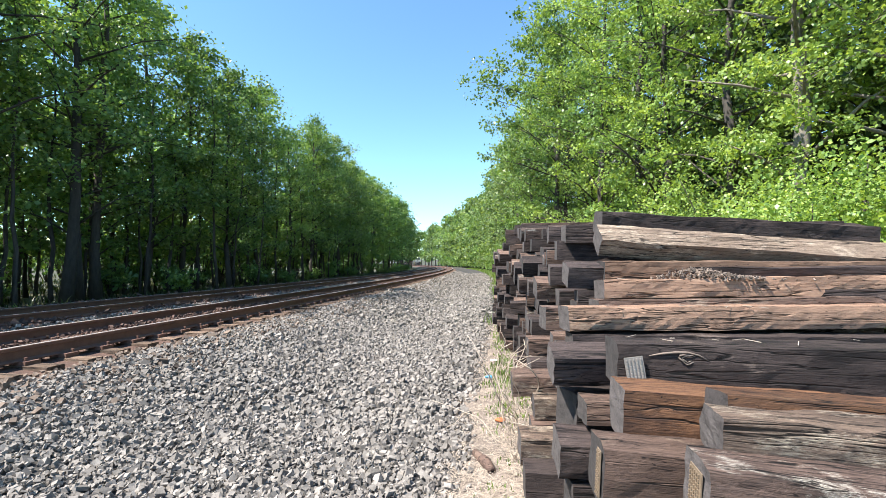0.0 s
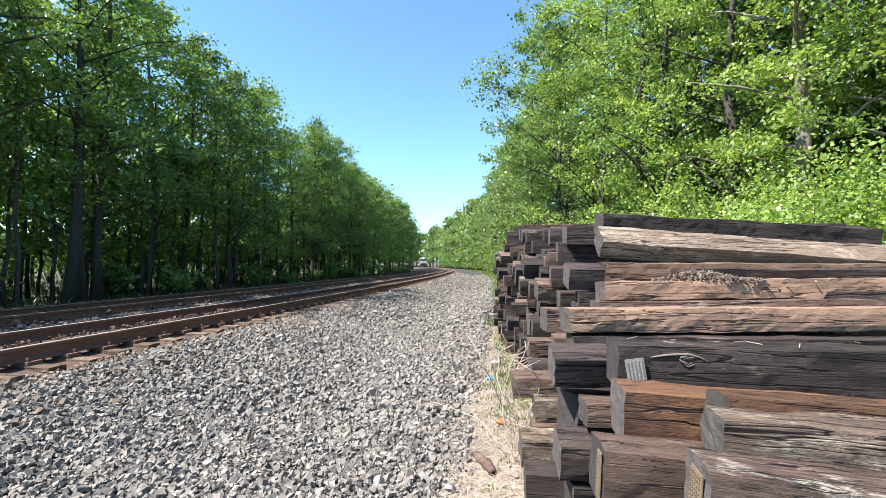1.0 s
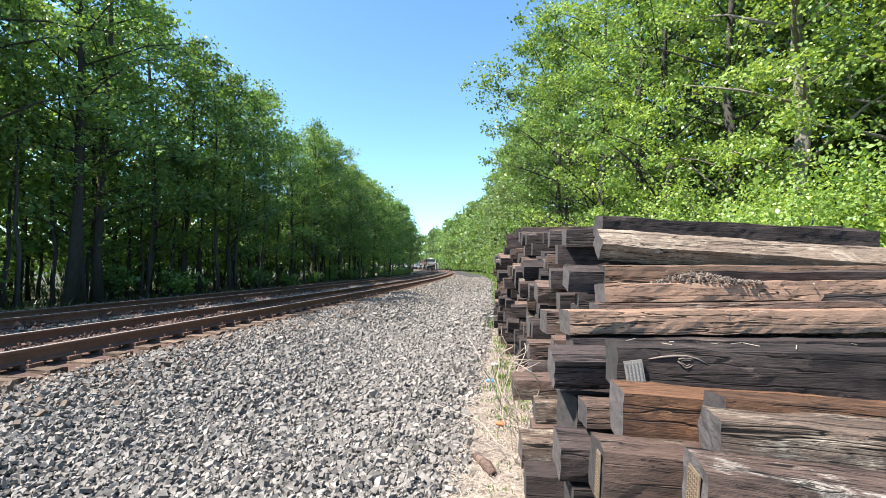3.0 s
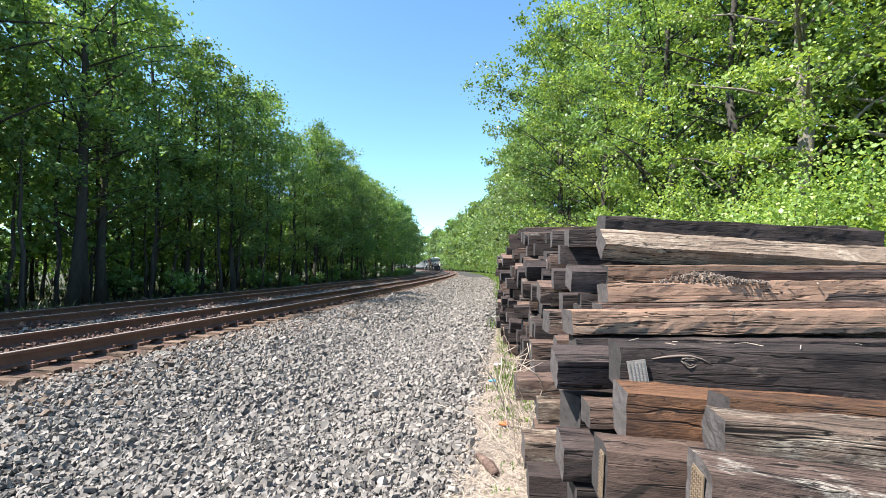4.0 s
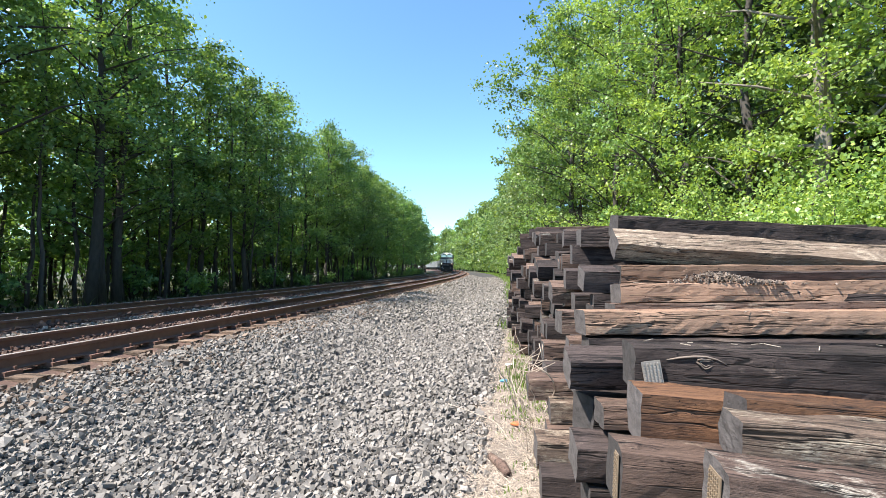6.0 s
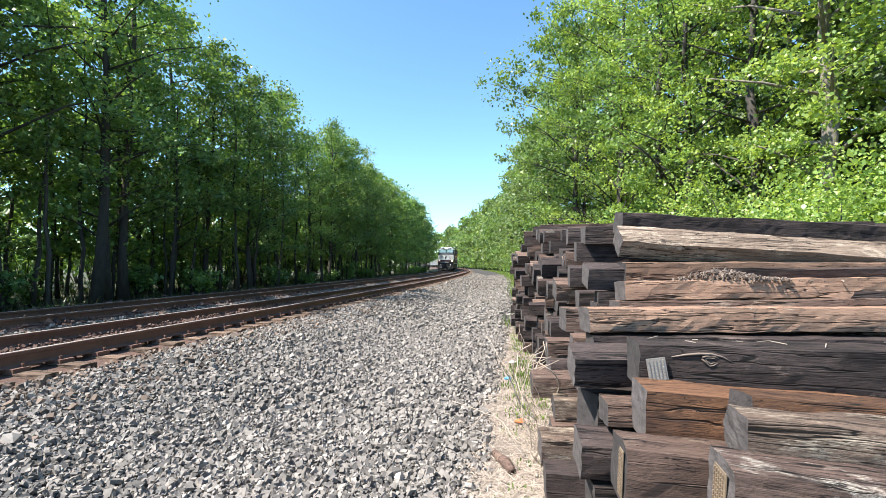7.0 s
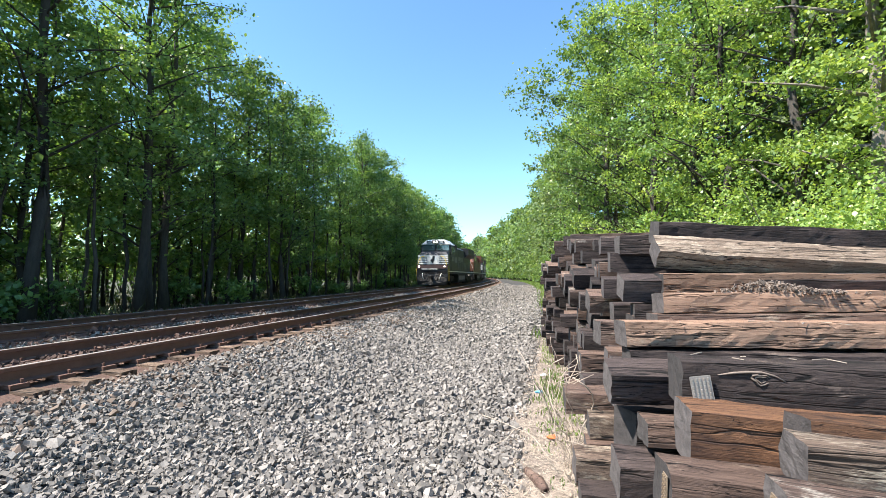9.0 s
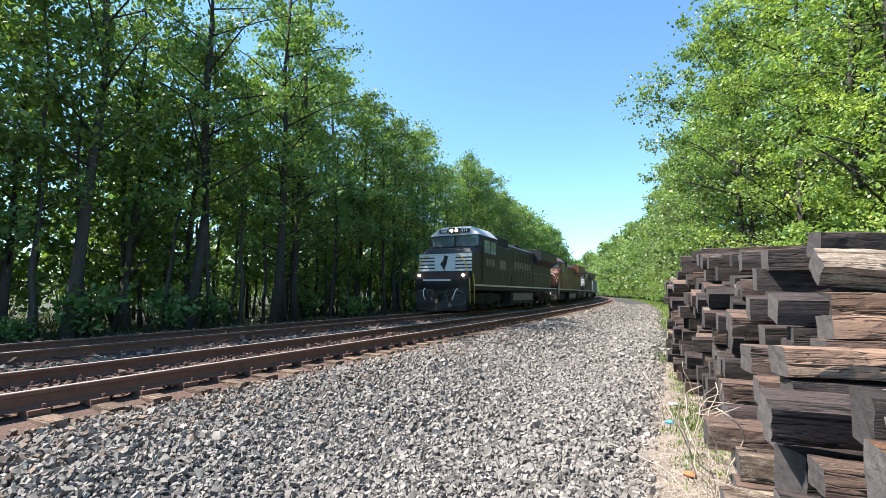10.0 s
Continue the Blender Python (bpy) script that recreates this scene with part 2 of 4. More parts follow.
def soup(name, V, n_per, mat, parent=None, label="", tris=None):
    """A mesh of many alike small pieces: V is (pieces * n_per, 3); tris index one piece."""
    k = len(V) // n_per
    tris = np.array(tris)
    F = (tris[None] + (np.arange(k) * n_per)[:, None, None]).reshape(-1, tris.shape[1])
    me = bpy.data.meshes.new(name)
    w = F.shape[1]
    me.vertices.add(len(V))
    me.vertices.foreach_set("co", np.ascontiguousarray(V, dtype=np.float32).ravel())
    me.loops.add(F.size)
    me.loops.foreach_set("vertex_index", F.ravel().astype(np.int32))
    me.polygons.add(len(F))
    me.polygons.foreach_set("loop_start", (np.arange(len(F)) * w).astype(np.int32))
    me.update(calc_edges=True)
    me.validate()
    me.polygons.foreach_set("use_smooth", np.zeros(len(me.polygons), dtype=bool))
    me.materials.append(mat)
    ob = new(name, me)
    ob.parent = parent
    return tagged(ob, label)


def box(bm, x0, x1, y0, y1, z0, z1, bevel=0.0):
    r = bmesh.ops.create_cube(bm, size=1.0, matrix=Matrix.Translation(((x0 + x1) / 2, (y0 + y1) / 2, (z0 + z1) / 2))
                              @ Matrix.Diagonal((x1 - x0, y1 - y0, z1 - z0, 1)))
    if bevel:
        edges = list({e for v in r["verts"] for e in v.link_edges})
        bmesh.ops.bevel(bm, geom=edges, offset=bevel, segments=2, affect="EDGES", profile=0.5)
    return bm


def boxed(*a, bevel=0.0):
    return box(bmesh.new(), *a, bevel=bevel)


def tube(bm, points, radii, sides=6):
    rings = []
    pts = [Vector(p) for p in points]
    for i, p in enumerate(pts):
        d = (pts[min(i + 1, len(pts) - 1)] - pts[max(i - 1, 0)]).normalized()
        q = d.to_track_quat("Z", "Y")
        rings.append([bm.verts.new(p + q @ Vector((radii[i] * math.cos(a), radii[i] * math.sin(a), 0)))
                      for a in (2 * math.pi * k / sides for k in range(sides))])
    for a, b in zip(rings, rings[1:]):
        for k in range(sides):
            f = bm.faces.new((a[k], a[(k + 1) % sides], b[(k + 1) % sides], b[k]))
            f.smooth = True
    bm.faces.new(list(reversed(rings[0])))
    bm.faces.new(rings[-1])
    return bm


# ---- the line: two tracks on one long curve ----
RADIUS, MIDX, MIDY = 746.0, -10.45, 34.0
EYE_ABOVE_RAIL = 1.05
RAIL_Z = 1.65 - EYE_ABOVE_RAIL
FAR_TRACK, NEAR_TRACK = 0.4, 4.3


def along(s, u, z=0.0):
    """The point s metres along the far track and u metres to its right."""
    a = (s - MIDY) / RADIUS
    return Vector((MIDX - RADIUS + (RADIUS + u) * math.cos(a), MIDY + (RADIUS + u) * math.sin(a), z))


def heading(s):
    return math.degrees((s - MIDY) / RADIUS)


def smooth(a, b, x):
    t = min(1.0, max(0.0, (x - a) / (b - a)))
    return t * t * (3 - 2 * t)


def height(s, u):
    """The ground's height: ballast bed, its shoulder, the flat way beside it, and the wood's floor."""
    z = 0.30 + 0.10 * smooth(5.12, 4.9, u) - 0.40 * smooth(5.8, 8.6, u) + 0.10 * smooth(8.8, 10.6, u) - 0.45 * smooth(-2.2, -4.2, u)
    z -= 0.13 * smooth(1.4, 2.0, u) * smooth(2.9, 2.2, u)
    mound = smooth(5.9, 6.6, u) * smooth(9.2, 7.4, u) * smooth(9, 14, s) * smooth(60, 40, s)
    z += mound * (0.05 * math.sin(s * 0.6 + 0.4 * u) + 0.03 * math.sin(s * 1.5 + u))
    z += 0.035 * noise.noise((s * 0.5, u * 0.5, 3.0)) * smooth(6.0, 7.5, u) * smooth(14, 11.5, u)
    z += 0.05 * smooth(10.6, 11.2, u)
    z += (0.35 * noise.noise((s * 0.09, u * 0.09, 7.0)) + 0.02 * max(0, abs(u) - 15)) * smooth(14, 22, abs(u))
    return z


def build_ground():
    us = [-700, -400, -200, -100, -60, -40, -30, -24, -20, -17, -14, -11, -9, -7.5, -6.2, -5.2, -4.4, -3.8, -3.2, -2.7, -2.2, -1.4, -0.7,
          0, 0.7, 1.3, 1.7, 2.1, 2.6, 3.0, 3.6, 4.3, 5.0, 5.6] + [5.85 + 0.25 * k for k in range(34)] + [15, 16.5, 18, 20, 23, 27, 33, 42, 60, 100, 200, 400, 700]
    ss = [-700, -400, -200, -100, -60, -35, -20, -12, -8, -5, -3] + [-2 + 0.3 * k for k in range(140)] + [41 + 1.2 * k for k in range(60)] + [
        116, 125, 135, 150, 165, 180, 200, 220, 250, 280, 320, 380, 450, 550, 700, 900]
    bm = bmesh.new()
    grid = [[bm.verts.new(along(s, u, height(s, u))) for u in us] for s in ss]
    for i in range(len(ss) - 1):
        for j in range(len(us) - 1):
            f = bm.faces.new((grid[i][j], grid[i][j + 1], grid[i + 1][j + 1], grid[i + 1][j]))
            f.smooth = True
            um = (us[j] + us[j + 1]) / 2 + 0.3 * noise.noise((ss[i] * 0.7, us[j], 0))
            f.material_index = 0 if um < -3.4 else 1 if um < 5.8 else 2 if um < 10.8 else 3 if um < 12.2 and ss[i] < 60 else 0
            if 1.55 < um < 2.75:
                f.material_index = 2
    tagged(part("ground", bm, (FOREST_FLOOR, RUST_BED, GAP_SHADE_BED, STRAW_BED)), "ballast way, its bed painted dark for gap shade, beside brown track beds and wooded ground", "ground", kind="structure")


def build_rails():
    profile = [(-0.076, -0.190), (0.076, -0.190), (0.076, -0.176), (0.014, -0.155), (0.010, -0.055), (0.037, -0.045), (0.037, -0.007), (0.03, 0.0),
               (-0.03, 0.0), (-0.037, -0.007), (-0.037, -0.045), (-0.010, -0.055), (-0.014, -0.155), (-0.076, -0.176)]
    ss = [-60, -30, -12] + list(range(-6, 60, 2)) + list(range(60, 400, 8))
    for centre, label in ((FAR_TRACK, "far railway track with polished rusty rails"), (NEAR_TRACK, "near railway track with polished rusty rails")):
        track = tagged(new("railway_track"), label + " on wooden ties", "railway track", "tracks", kind="structure")
        for side in (-0.755, 0.755):
            bm = bmesh.new()
            rings = [[bm.verts.new(along(s, centre + side + x, RAIL_Z + z)) for x, z in profile] for s in ss]
            for a, b in zip(rings, rings[1:]):
                for k in range(len(profile)):
                    f = bm.faces.new((a[k], a[(k + 1) % len(profile)], b[(k + 1) % len(profile)], b[k]))
                    f.material_index = 1 if k in (7,) else 0
            bmesh.ops.recalc_face_normals(bm, faces=bm.faces)
            part("rail", bm, (RAIL_SIDE, RAIL_TOP), track)
        rng = random.Random(5 + int(centre))
        base = tie_mesh("track_tie", 5, 0.0, 2.6, 0.23, 0.178, 6, 2, 2, 0.008)
        base.materials.append(TRACK_TIE)
        base.materials.append(TRACK_TIE)
        s = -9.0
        spikes = bmesh.new()
        while s < 140:
            ob = new("tie", base)
            ob.parent = track
            off, turn = rng.uniform(-0.07, 0.07), rng.uniform(-1.5, 1.5)
            ob.matrix_world = Matrix.Translation(along(s, centre + off, RAIL_Z - 0.232 - 0.178 + rng.uniform(-0.006, 0.006))) @ pose(0, 0, 0, 0, 0, heading(s) + turn) @ pose(-1.3, -0.11, 0)
            for side in (-0.755, 0.755):
                m = Matrix.Translation(along(s, centre + side, RAIL_Z - 0.206)) @ pose(0, 0, 0, 0, 0, heading(s))
                bmesh.ops.create_cube(spikes, size=1, matrix=m @ Matrix.Diagonal((0.36, 0.19, 0.052, 1)))
                for dx in (-0.12, 0.12):
                    bmesh.ops.create_cube(spikes, size=1, matrix=m @ Matrix.Translation((dx, rng.choice((-0.05, 0.05)), 0.045)) @ Matrix.Diagonal((0.035, 0.03, 0.05, 1)))
            s += 0.535 + rng.uniform(-0.02, 0.02)
            if len(spikes.verts) > 6000:
                part("tie_plate", spikes, RAIL_SIDE, track)
                spikes = bmesh.new()
        part("tie_plate", spikes, RAIL_SIDE, track)


def tie_mesh(name, seed, sag, length, w, h, nx, ny, nz, rough):
    """One timber from x = 0 to its length, with worn corners, wavy faces and split ends."""
    bm = bmesh.new()
    rng = random.Random(seed)
    grid = {}
    for i in range(nx + 1):
        for j in range(ny + 1):
            for k in range(nz + 1):
                if i in (0, nx) or j in (0, ny) or k in (0, nz):
                    x, y, z = length * i / nx, w * j / ny, h * k / nz
                    o = noise.noise_vector((x * 2.5 + seed * 7, y * 9 + seed, z * 9)) * rough
                    o2 = noise.noise_vector((x * 11 + seed * 3, y * 25, z * 25)) * rough * 0.6
                    corner = (j in (0, ny)) and (k in (0, nz))
                    cy, cz = (w / 2 - y), (h / 2 - z)
                    r = (0.03 + 0.10 * max(0, noise.noise((x * 3, j + seed, k)))) if corner else 0
                    end = rng.uniform(-0.004, 0.004) if i in (0, nx) else 0
                    if i in (0, nx):
                        o.x, o2 = 0.0, o2 * 0.4
                    grid[i, j, k] = bm.verts.new((x + o.x + end, y + o.y + o2.y + cy * r, z + o.z + o2.z + cz * r + sag * math.sin(math.pi * i / nx)))
    def quad(a, b, c, d, slot=0):
        bm.faces.new([grid[p] for p in (a, b, c, d)]).material_index = slot
    for i in range(nx):
        for j in range(ny):
            quad((i, j, 0), (i, j + 1, 0), (i + 1, j + 1, 0), (i + 1, j, 0))
            quad((i, j, nz), (i + 1, j, nz), (i + 1, j + 1, nz), (i, j + 1, nz))
        for k in range(nz):
            quad((i, 0, k), (i + 1, 0, k), (i + 1, 0, k + 1), (i, 0, k + 1))
            quad((i, ny, k), (i, ny, k + 1), (i + 1, ny, k + 1), (i + 1, ny, k))
    for j in range(ny):
        for k in range(nz):
            quad((0, j, k), (0, j, k + 1), (0, j + 1, k + 1), (0, j + 1, k), 1)
            quad((nx, j, k), (nx, j + 1, k), (nx, j + 1, k + 1), (nx, j, k + 1), 1)
    me = bpy.data.meshes.new(name)
    bm.to_mesh(me)
    bm.free()
    return me


TIE_WORDS = {TIE_DARK: "black creosoted", TIE_BROWN: "dark brown weathered", TIE_GREY: "grey-brown weathered", TIE_ORANGE: "orange-brown split", TIE_PALE: "bleached, worn", TIE_FLAKING: "dark brown, whitish flaking", TIE_BLEACHED: "pale bleached"}


def near_tie(seed, m, length, w, h, mat):
    me = tie_mesh("railroad_tie", seed, 0.0, length, w, h, 44, 5, 4, 0.012)
    me.materials.append(mat)
    me.materials.append(TIE_END)
    ob = new("railroad_tie", me)
    ob.matrix_world = m
    return tagged(ob, TIE_WORDS[mat] + " wooden railroad tie lying in the stack", "railroad tie", "stacked railroad ties")


def build_near_ties():
    # the tumbled top and front of the stack, from the back downwards
    near_tie(1, pose(1.036, 4.300, 1.938, 6, 3.21, 6), 2.60, 0.23, 0.20, TIE_DARK)
    near_tie(2, pose(0.954, 4.102, 1.720, 43, 3.77, 5), 2.60, 0.23, 0.18, TIE_BLEACHED)
    near_tie(3, pose(0.933, 3.750, 1.499, 0, 0.14, 5), 2.60, 0.23, 0.17, TIE_BROWN)
    near_tie(4, pose(0.865, 3.493, 1.382, -3, -0.95, 5), 2.60, 0.24, 0.145, TIE_BROWN)
    near_tie(5, pose(0.803, 3.420, 1.215, 0, -0.87, 5), 2.60, 0.23, 0.16, TIE_GREY)
    near_tie(6, pose(0.540, 3.142, 1.187, -3, -0.32, 7), 2.60, 0.25, 0.165, TIE_BROWN)
    near_tie(7, pose(0.423, 3.450, 1.147, 0, 0.84, 7), 2.60, 0.23, 0.17, TIE_GREY)
    near_tie(8, pose(0.379, 2.773, 0.915, 17, -0.11, 3), 2.60, 0.23, 0.18, TIE_DARK)
    knot(toothed_plate(near_tie(9, pose(0.600, 2.200, 1.065, 0, 0.39, -1), 2.60, 0.24, 0.21, TIE_DARK), pose(0.045, -0.007, 0.008, 0, -9, 0), 0.085, 0.135, PLATE_BRIGHT), pose(0.31, -0.004, 0.145))
    near_tie(10, pose(0.562, 2.000, 0.885, 0, 2.4, -1), 2.60, 0.23, 0.229, TIE_ORANGE)
    near_tie(11, pose(0.885, 1.800, 0.952, -4, 3.01, -1), 2.60, 0.19, 0.20, TIE_ORANGE)
    near_tie(12, pose(0.786, 1.640, 0.966, 4, 2.69, -2), 2.60, 0.18, 0.155, TIE_PALE)
    toothed_plate(near_tie(13, pose(0.650, 1.450, 0.824, 2, 3.50, -3), 2.60, 0.20, 0.20, TIE_FLAKING), pose(-0.006, 0.13, 0.02, 0, 0, -90), 0.09, 0.15)
    toothed_plate(near_tie(14, pose(0.421, 1.780, 0.715, 0, 3.2, 1), 2.60, 0.22, 0.23, TIE_GREY), pose(-0.006, 0.07, 0.03, 0, 0, -90), 0.05, 0.18)
    # the ragged left end, lower down
    near_tie(15, pose(0.518, 2.792, 0.608, -4, 3.0, 19), 2.60, 0.26, 0.25, TIE_DARK)
    near_tie(16, pose(0.529, 2.560, 0.752, 0, 0.98, 3), 2.60, 0.20, 0.13, TIE_GREY)
    near_tie(17, pose(0.368, 2.500, 0.482, 10, 1.2, 2), 2.60, 0.24, 0.20, TIE_DARK)
    near_tie(18, pose(0.214, 3.220, 0.231, 6, 1.0, 2), 2.60, 0.24, 0.19, TIE_PALE)
    near_tie(19, pose(0.224, 2.960, 0.106, 0, 0.4, 0), 2.60, 0.24, 0.20, TIE_DARK)
    near_tie(20, pose(0.182, 3.732, 0.557, 4, -0.8, 0), 2.60, 0.24, 0.17, TIE_GREY)
    near_tie(21, pose(0.344, 3.560, 0.432, 3, -0.8, 0), 2.60, 0.24, 0.165, TIE_PALE)
    near_tie(22, pose(0.316, 3.470, 0.270, 0, -0.3, 1), 2.60, 0.23, 0.165, TIE_GREY)
    near_tie(23, pose(0.216, 4.500, 0.372, 0, 0, -4), 2.60, 0.25, 0.200, TIE_GREY)
    near_tie(24, pose(0.386, 3.980, 0.355, 0, 0, 3), 2.60, 0.23, 0.190, TIE_GREY)
    near_tie(25, pose(0.386, 4.600, 0.701, 0, 0, 2), 2.60, 0.24, 0.190, TIE_GREY)
    near_tie(26, pose(0.386, 4.300, 0.550, 0, 0, 5), 2.60, 0.24, 0.180, TIE_DARK)
    near_tie(27, pose(0.714, 3.760, 1.146, 0, 0, 5), 2.60, 0.24, 0.190, TIE_GREY)
    near_tie(28, pose(0.875, 4.100, 1.434, 0, 0, 5), 2.60, 0.24, 0.200, TIE_DARK)
    near_tie(29, pose(0.440, 2.480, 0.270, 0, 0, 3), 2.60, 0.24, 0.190, TIE_DARK)
    near_tie(30, pose(0.400, 2.450, 0.075, 0, 0, 1), 2.60, 0.24, 0.190, TIE_GREY)
    near_tie(31, pose(0.560, 3.120, 0.985, 0, 0, 3), 2.60, 0.24, 0.180, TIE_DARK)
    near_tie(32, pose(0.480, 3.200, 0.760, 0, 0, 4), 2.60, 0.24, 0.190, TIE_DARK)


def build_far_ties():
    """The rest of the stack, behind: rows of timbers with ragged ends."""
    rng = random.Random(11)
    mats = (TIE_DARK, TIE_DARK, TIE_GREY, TIE_DARK, TIE_GREY, TIE_DARK, TIE_FLAKING, TIE_DARK, TIE_GREY, TIE_DARK)
    meshes = []
    for k in range(10):
        me = tie_mesh("railroad_tie", 60 + k, 0.0, 2.55 + 0.02 * k, 0.215 + 0.004 * k, 0.172 + 0.003 * k, 8, 2, 2, 0.012)
        me.materials.append(mats[k])
        me.materials.append(TIE_END)
        meshes.append((me, mats[k]))
    y = 3.8
    while y < 11.2:
        top = 1.65 + 0.094 * min(y, 9.0) - 0.19 - 0.2 * smooth(9.2, 11.0, y) + rng.uniform(-0.08, 0.02)
        z = 0.04 + rng.uniform(0, 0.08)
        while z < top:
            step = rng.choice((0.176, 0.185, 0.20, 0.225))
            lean = 0.60 - 0.062 * (y - 4.5) + 0.33 * smooth(1.3, 1.95, z) * (1 - (y - 4.3) / 9) + rng.uniform(-0.17, 0.22)
            hidden = (y < 5.0 and z < 1.2) or (y < 4.5 and z > 1.62)
            if rng.random() > 0.36 and not hidden:
                me, mat = rng.choice(meshes)
                ob = new("railroad_tie", me)
                ob.matrix_world = pose(lean, y + rng.uniform(-0.06, 0.06), z, rng.uniform(-6, 24), rng.uniform(-1.5, 1.5), rng.uniform(-4, 6))
                tagged(ob, TIE_WORDS[mat] + " wooden railroad tie lying in the stack", "railroad tie", "stacked railroad ties")
            z += step
        y += 0.262
    # the timbers underneath that carry the ones in front
    for first, last, start, top in ((1.34, 1.62, 0.66, 0.68), (1.68, 2.3, 0.58, 0.50), (2.36, 2.9, 0.66, 0.60), (2.95, 3.75, 0.72, 0.80), (3.85, 4.9, 0.62, 1.0)):
        y = first
        while y <= last:
            z = 0.05
            while z < top:
                me, mat = rng.choice(meshes)
                ob = new("railroad_tie", me)
                ob.matrix_world = pose(start + rng.uniform(-0.08, 0.12), y, z, rng.uniform(-2, 2), 0, rng.uniform(-1.5, 2.5))
                tagged(ob, TIE_WORDS[mat] + " wooden railroad tie low in the stack", "railroad tie", "stacked railroad ties")
                z += 0.19
            y += 0.265


# ---- loose ballast, straw and weeds ----
CHIP = [(0, 2, 3), (0, 3, 1), (4, 5, 7), (4, 7, 6), (0, 1, 5), (0, 5, 4), (2, 6, 7), (2, 7, 3), (0, 4, 6), (0, 6, 2), (1, 3, 7), (1, 7, 5)]


def chip_corners():
    return np.array([(x, y, z) for x in (-0.75, 0.75) for y in (-0.75, 0.75) for z in (-0.6, 0.6)])


def scatter_stones(name, s0, s1, u0, u1, per_m2, size, mat, label, seed, ragged=0.0):
    rng = np.random.default_rng(seed)
    n = int((s1 - s0) * (u1 - u0) * per_m2)
    S, U = rng.uniform(s0, s1, n), rng.uniform(u0, u1, n)
    if ragged:
        keep = U < u1 - ragged * rng.random(n) ** 0.5
        S, U = S[keep], U[keep]
        n = len(S)
    base = chip_corners()
    V = base[None] * (1 + rng.uniform(-0.45, 0.4, (n, 8, 3)))
    V = V * rng.uniform(0.5, 1.4, (n, 1, 3)) * (size * rng.lognormal(0, 0.28, (n, 1, 1)))
    q = rng.normal(size=(n, 4))
    q /= np.linalg.norm(q, axis=1)[:, None]
    w, x, y, z = q.T
    R = np.array([[1 - 2 * (y * y + z * z), 2 * (x * y - z * w), 2 * (x * z + y * w)],
                  [2 * (x * y + z * w), 1 - 2 * (x * x + z * z), 2 * (y * z - x * w)],
                  [2 * (x * z - y * w), 2 * (y * z + x * w), 1 - 2 * (x * x + y * y)]]).transpose(2, 0, 1)
    V = np.einsum("nij,nkj->nki", R, V)
    P = np.array([along(s, u, height(s, u)) for s, u in zip(S.tolist(), U.tolist())])
    P[:, 2] += size * rng.uniform(-0.6, 1.6, n)
    tagged(soup(name, (V + P[:, None]).reshape(-1, 3), 8, mat, tris=CHIP), label, "gravel", kind="stuff")


def build_stones():
    scatter_stones("ballast_gravel", -4.0, 1.4, 5.75, 11.0, 200, 0.034, STONE, "coarse crushed grey stone ballast", 10, 0.35)
    scatter_stones("ballast_gravel", 1.4, 5.2, 5.75, 11.0, 1150, 0.0205, STONE, "coarse crushed grey stone ballast", 1, 0.35)
    scatter_stones("ballast_gravel", 5.2, 12.0, 5.75, 10.95, 600, 0.0255, STONE, "coarse crushed grey stone ballast", 2, 0.35)
    scatter_stones("ballast_gravel", 12.0, 30.0, 5.75, 10.9, 185, 0.035, STONE, "coarse crushed grey stone ballast", 3, 0.4)
    scatter_stones("rust_tinted_gravel", 0.5, 40.0, 5.55, 7.2, 210, 0.027, TAN_STONE, "rust-tinted stone ballast by the tie ends", 9, 0.9)
    scatter_stones("ballast_gravel", 30.0, 75.0, 5.75, 10.9, 45, 0.05, STONE, "coarse crushed grey stone ballast", 7, 0.4)
    scatter_stones("ballast_gravel", -1.0, 40.0, 1.55, 2.75, 200, 0.026, STONE, "grey stone ballast between the tracks", 4)
    scatter_stones("rusty_gravel", -1.0, 34.0, 2.7, 5.0, 120, 0.028, RUST_STONE, "rust-stained stone ballast between the rails", 5)
    scatter_stones("rusty_gravel", 0.0, 40.0, -2.4, 1.6, 25, 0.042, RUST_STONE, "rust-stained stone ballast between the rails", 6)


def blades(name, centres, count, length, width, spread, flat, mat, label, category, seed, parent=None):
    """Thin bent blades: three cross sections each."""
    rng = np.random.default_rng(seed)
    C = np.repeat(np.asarray(centres, float), count, axis=0)
    n = len(C)
    C[:, :2] += rng.normal(0, spread, (n, 2))
    a = rng.uniform(0, 2 * math.pi, n)
    L = length * rng.lognormal(0, 0.3, n)
    up = (1 - flat) + flat * 0.12 * rng.random(n)
    d = np.stack([np.cos(a), np.sin(a), np.zeros(n)], 1)
    side = np.stack([-np.sin(a), np.cos(a), np.zeros(n)], 1) * width
    z = np.array([0, 0, 1.0])
    out = flat * 0.9 + 0.25 * rng.random(n)
    p1 = C + d * (L * out * 0.4)[:, None] + z * (L * up * 0.6)[:, None]
    p2 = C + d * (L * out)[:, None] + z * (L * up * 0.95)[:, None]
    V = np.stack([C - side, C + side, p1 - side * 0.8, p1 + side * 0.8, p2], 1).reshape(-1, 3)
    return tagged(soup(name, V, 5, mat, parent, tris=[(0, 1, 3), (0, 3, 2), (2, 3, 4)]), label, category, kind="stuff")


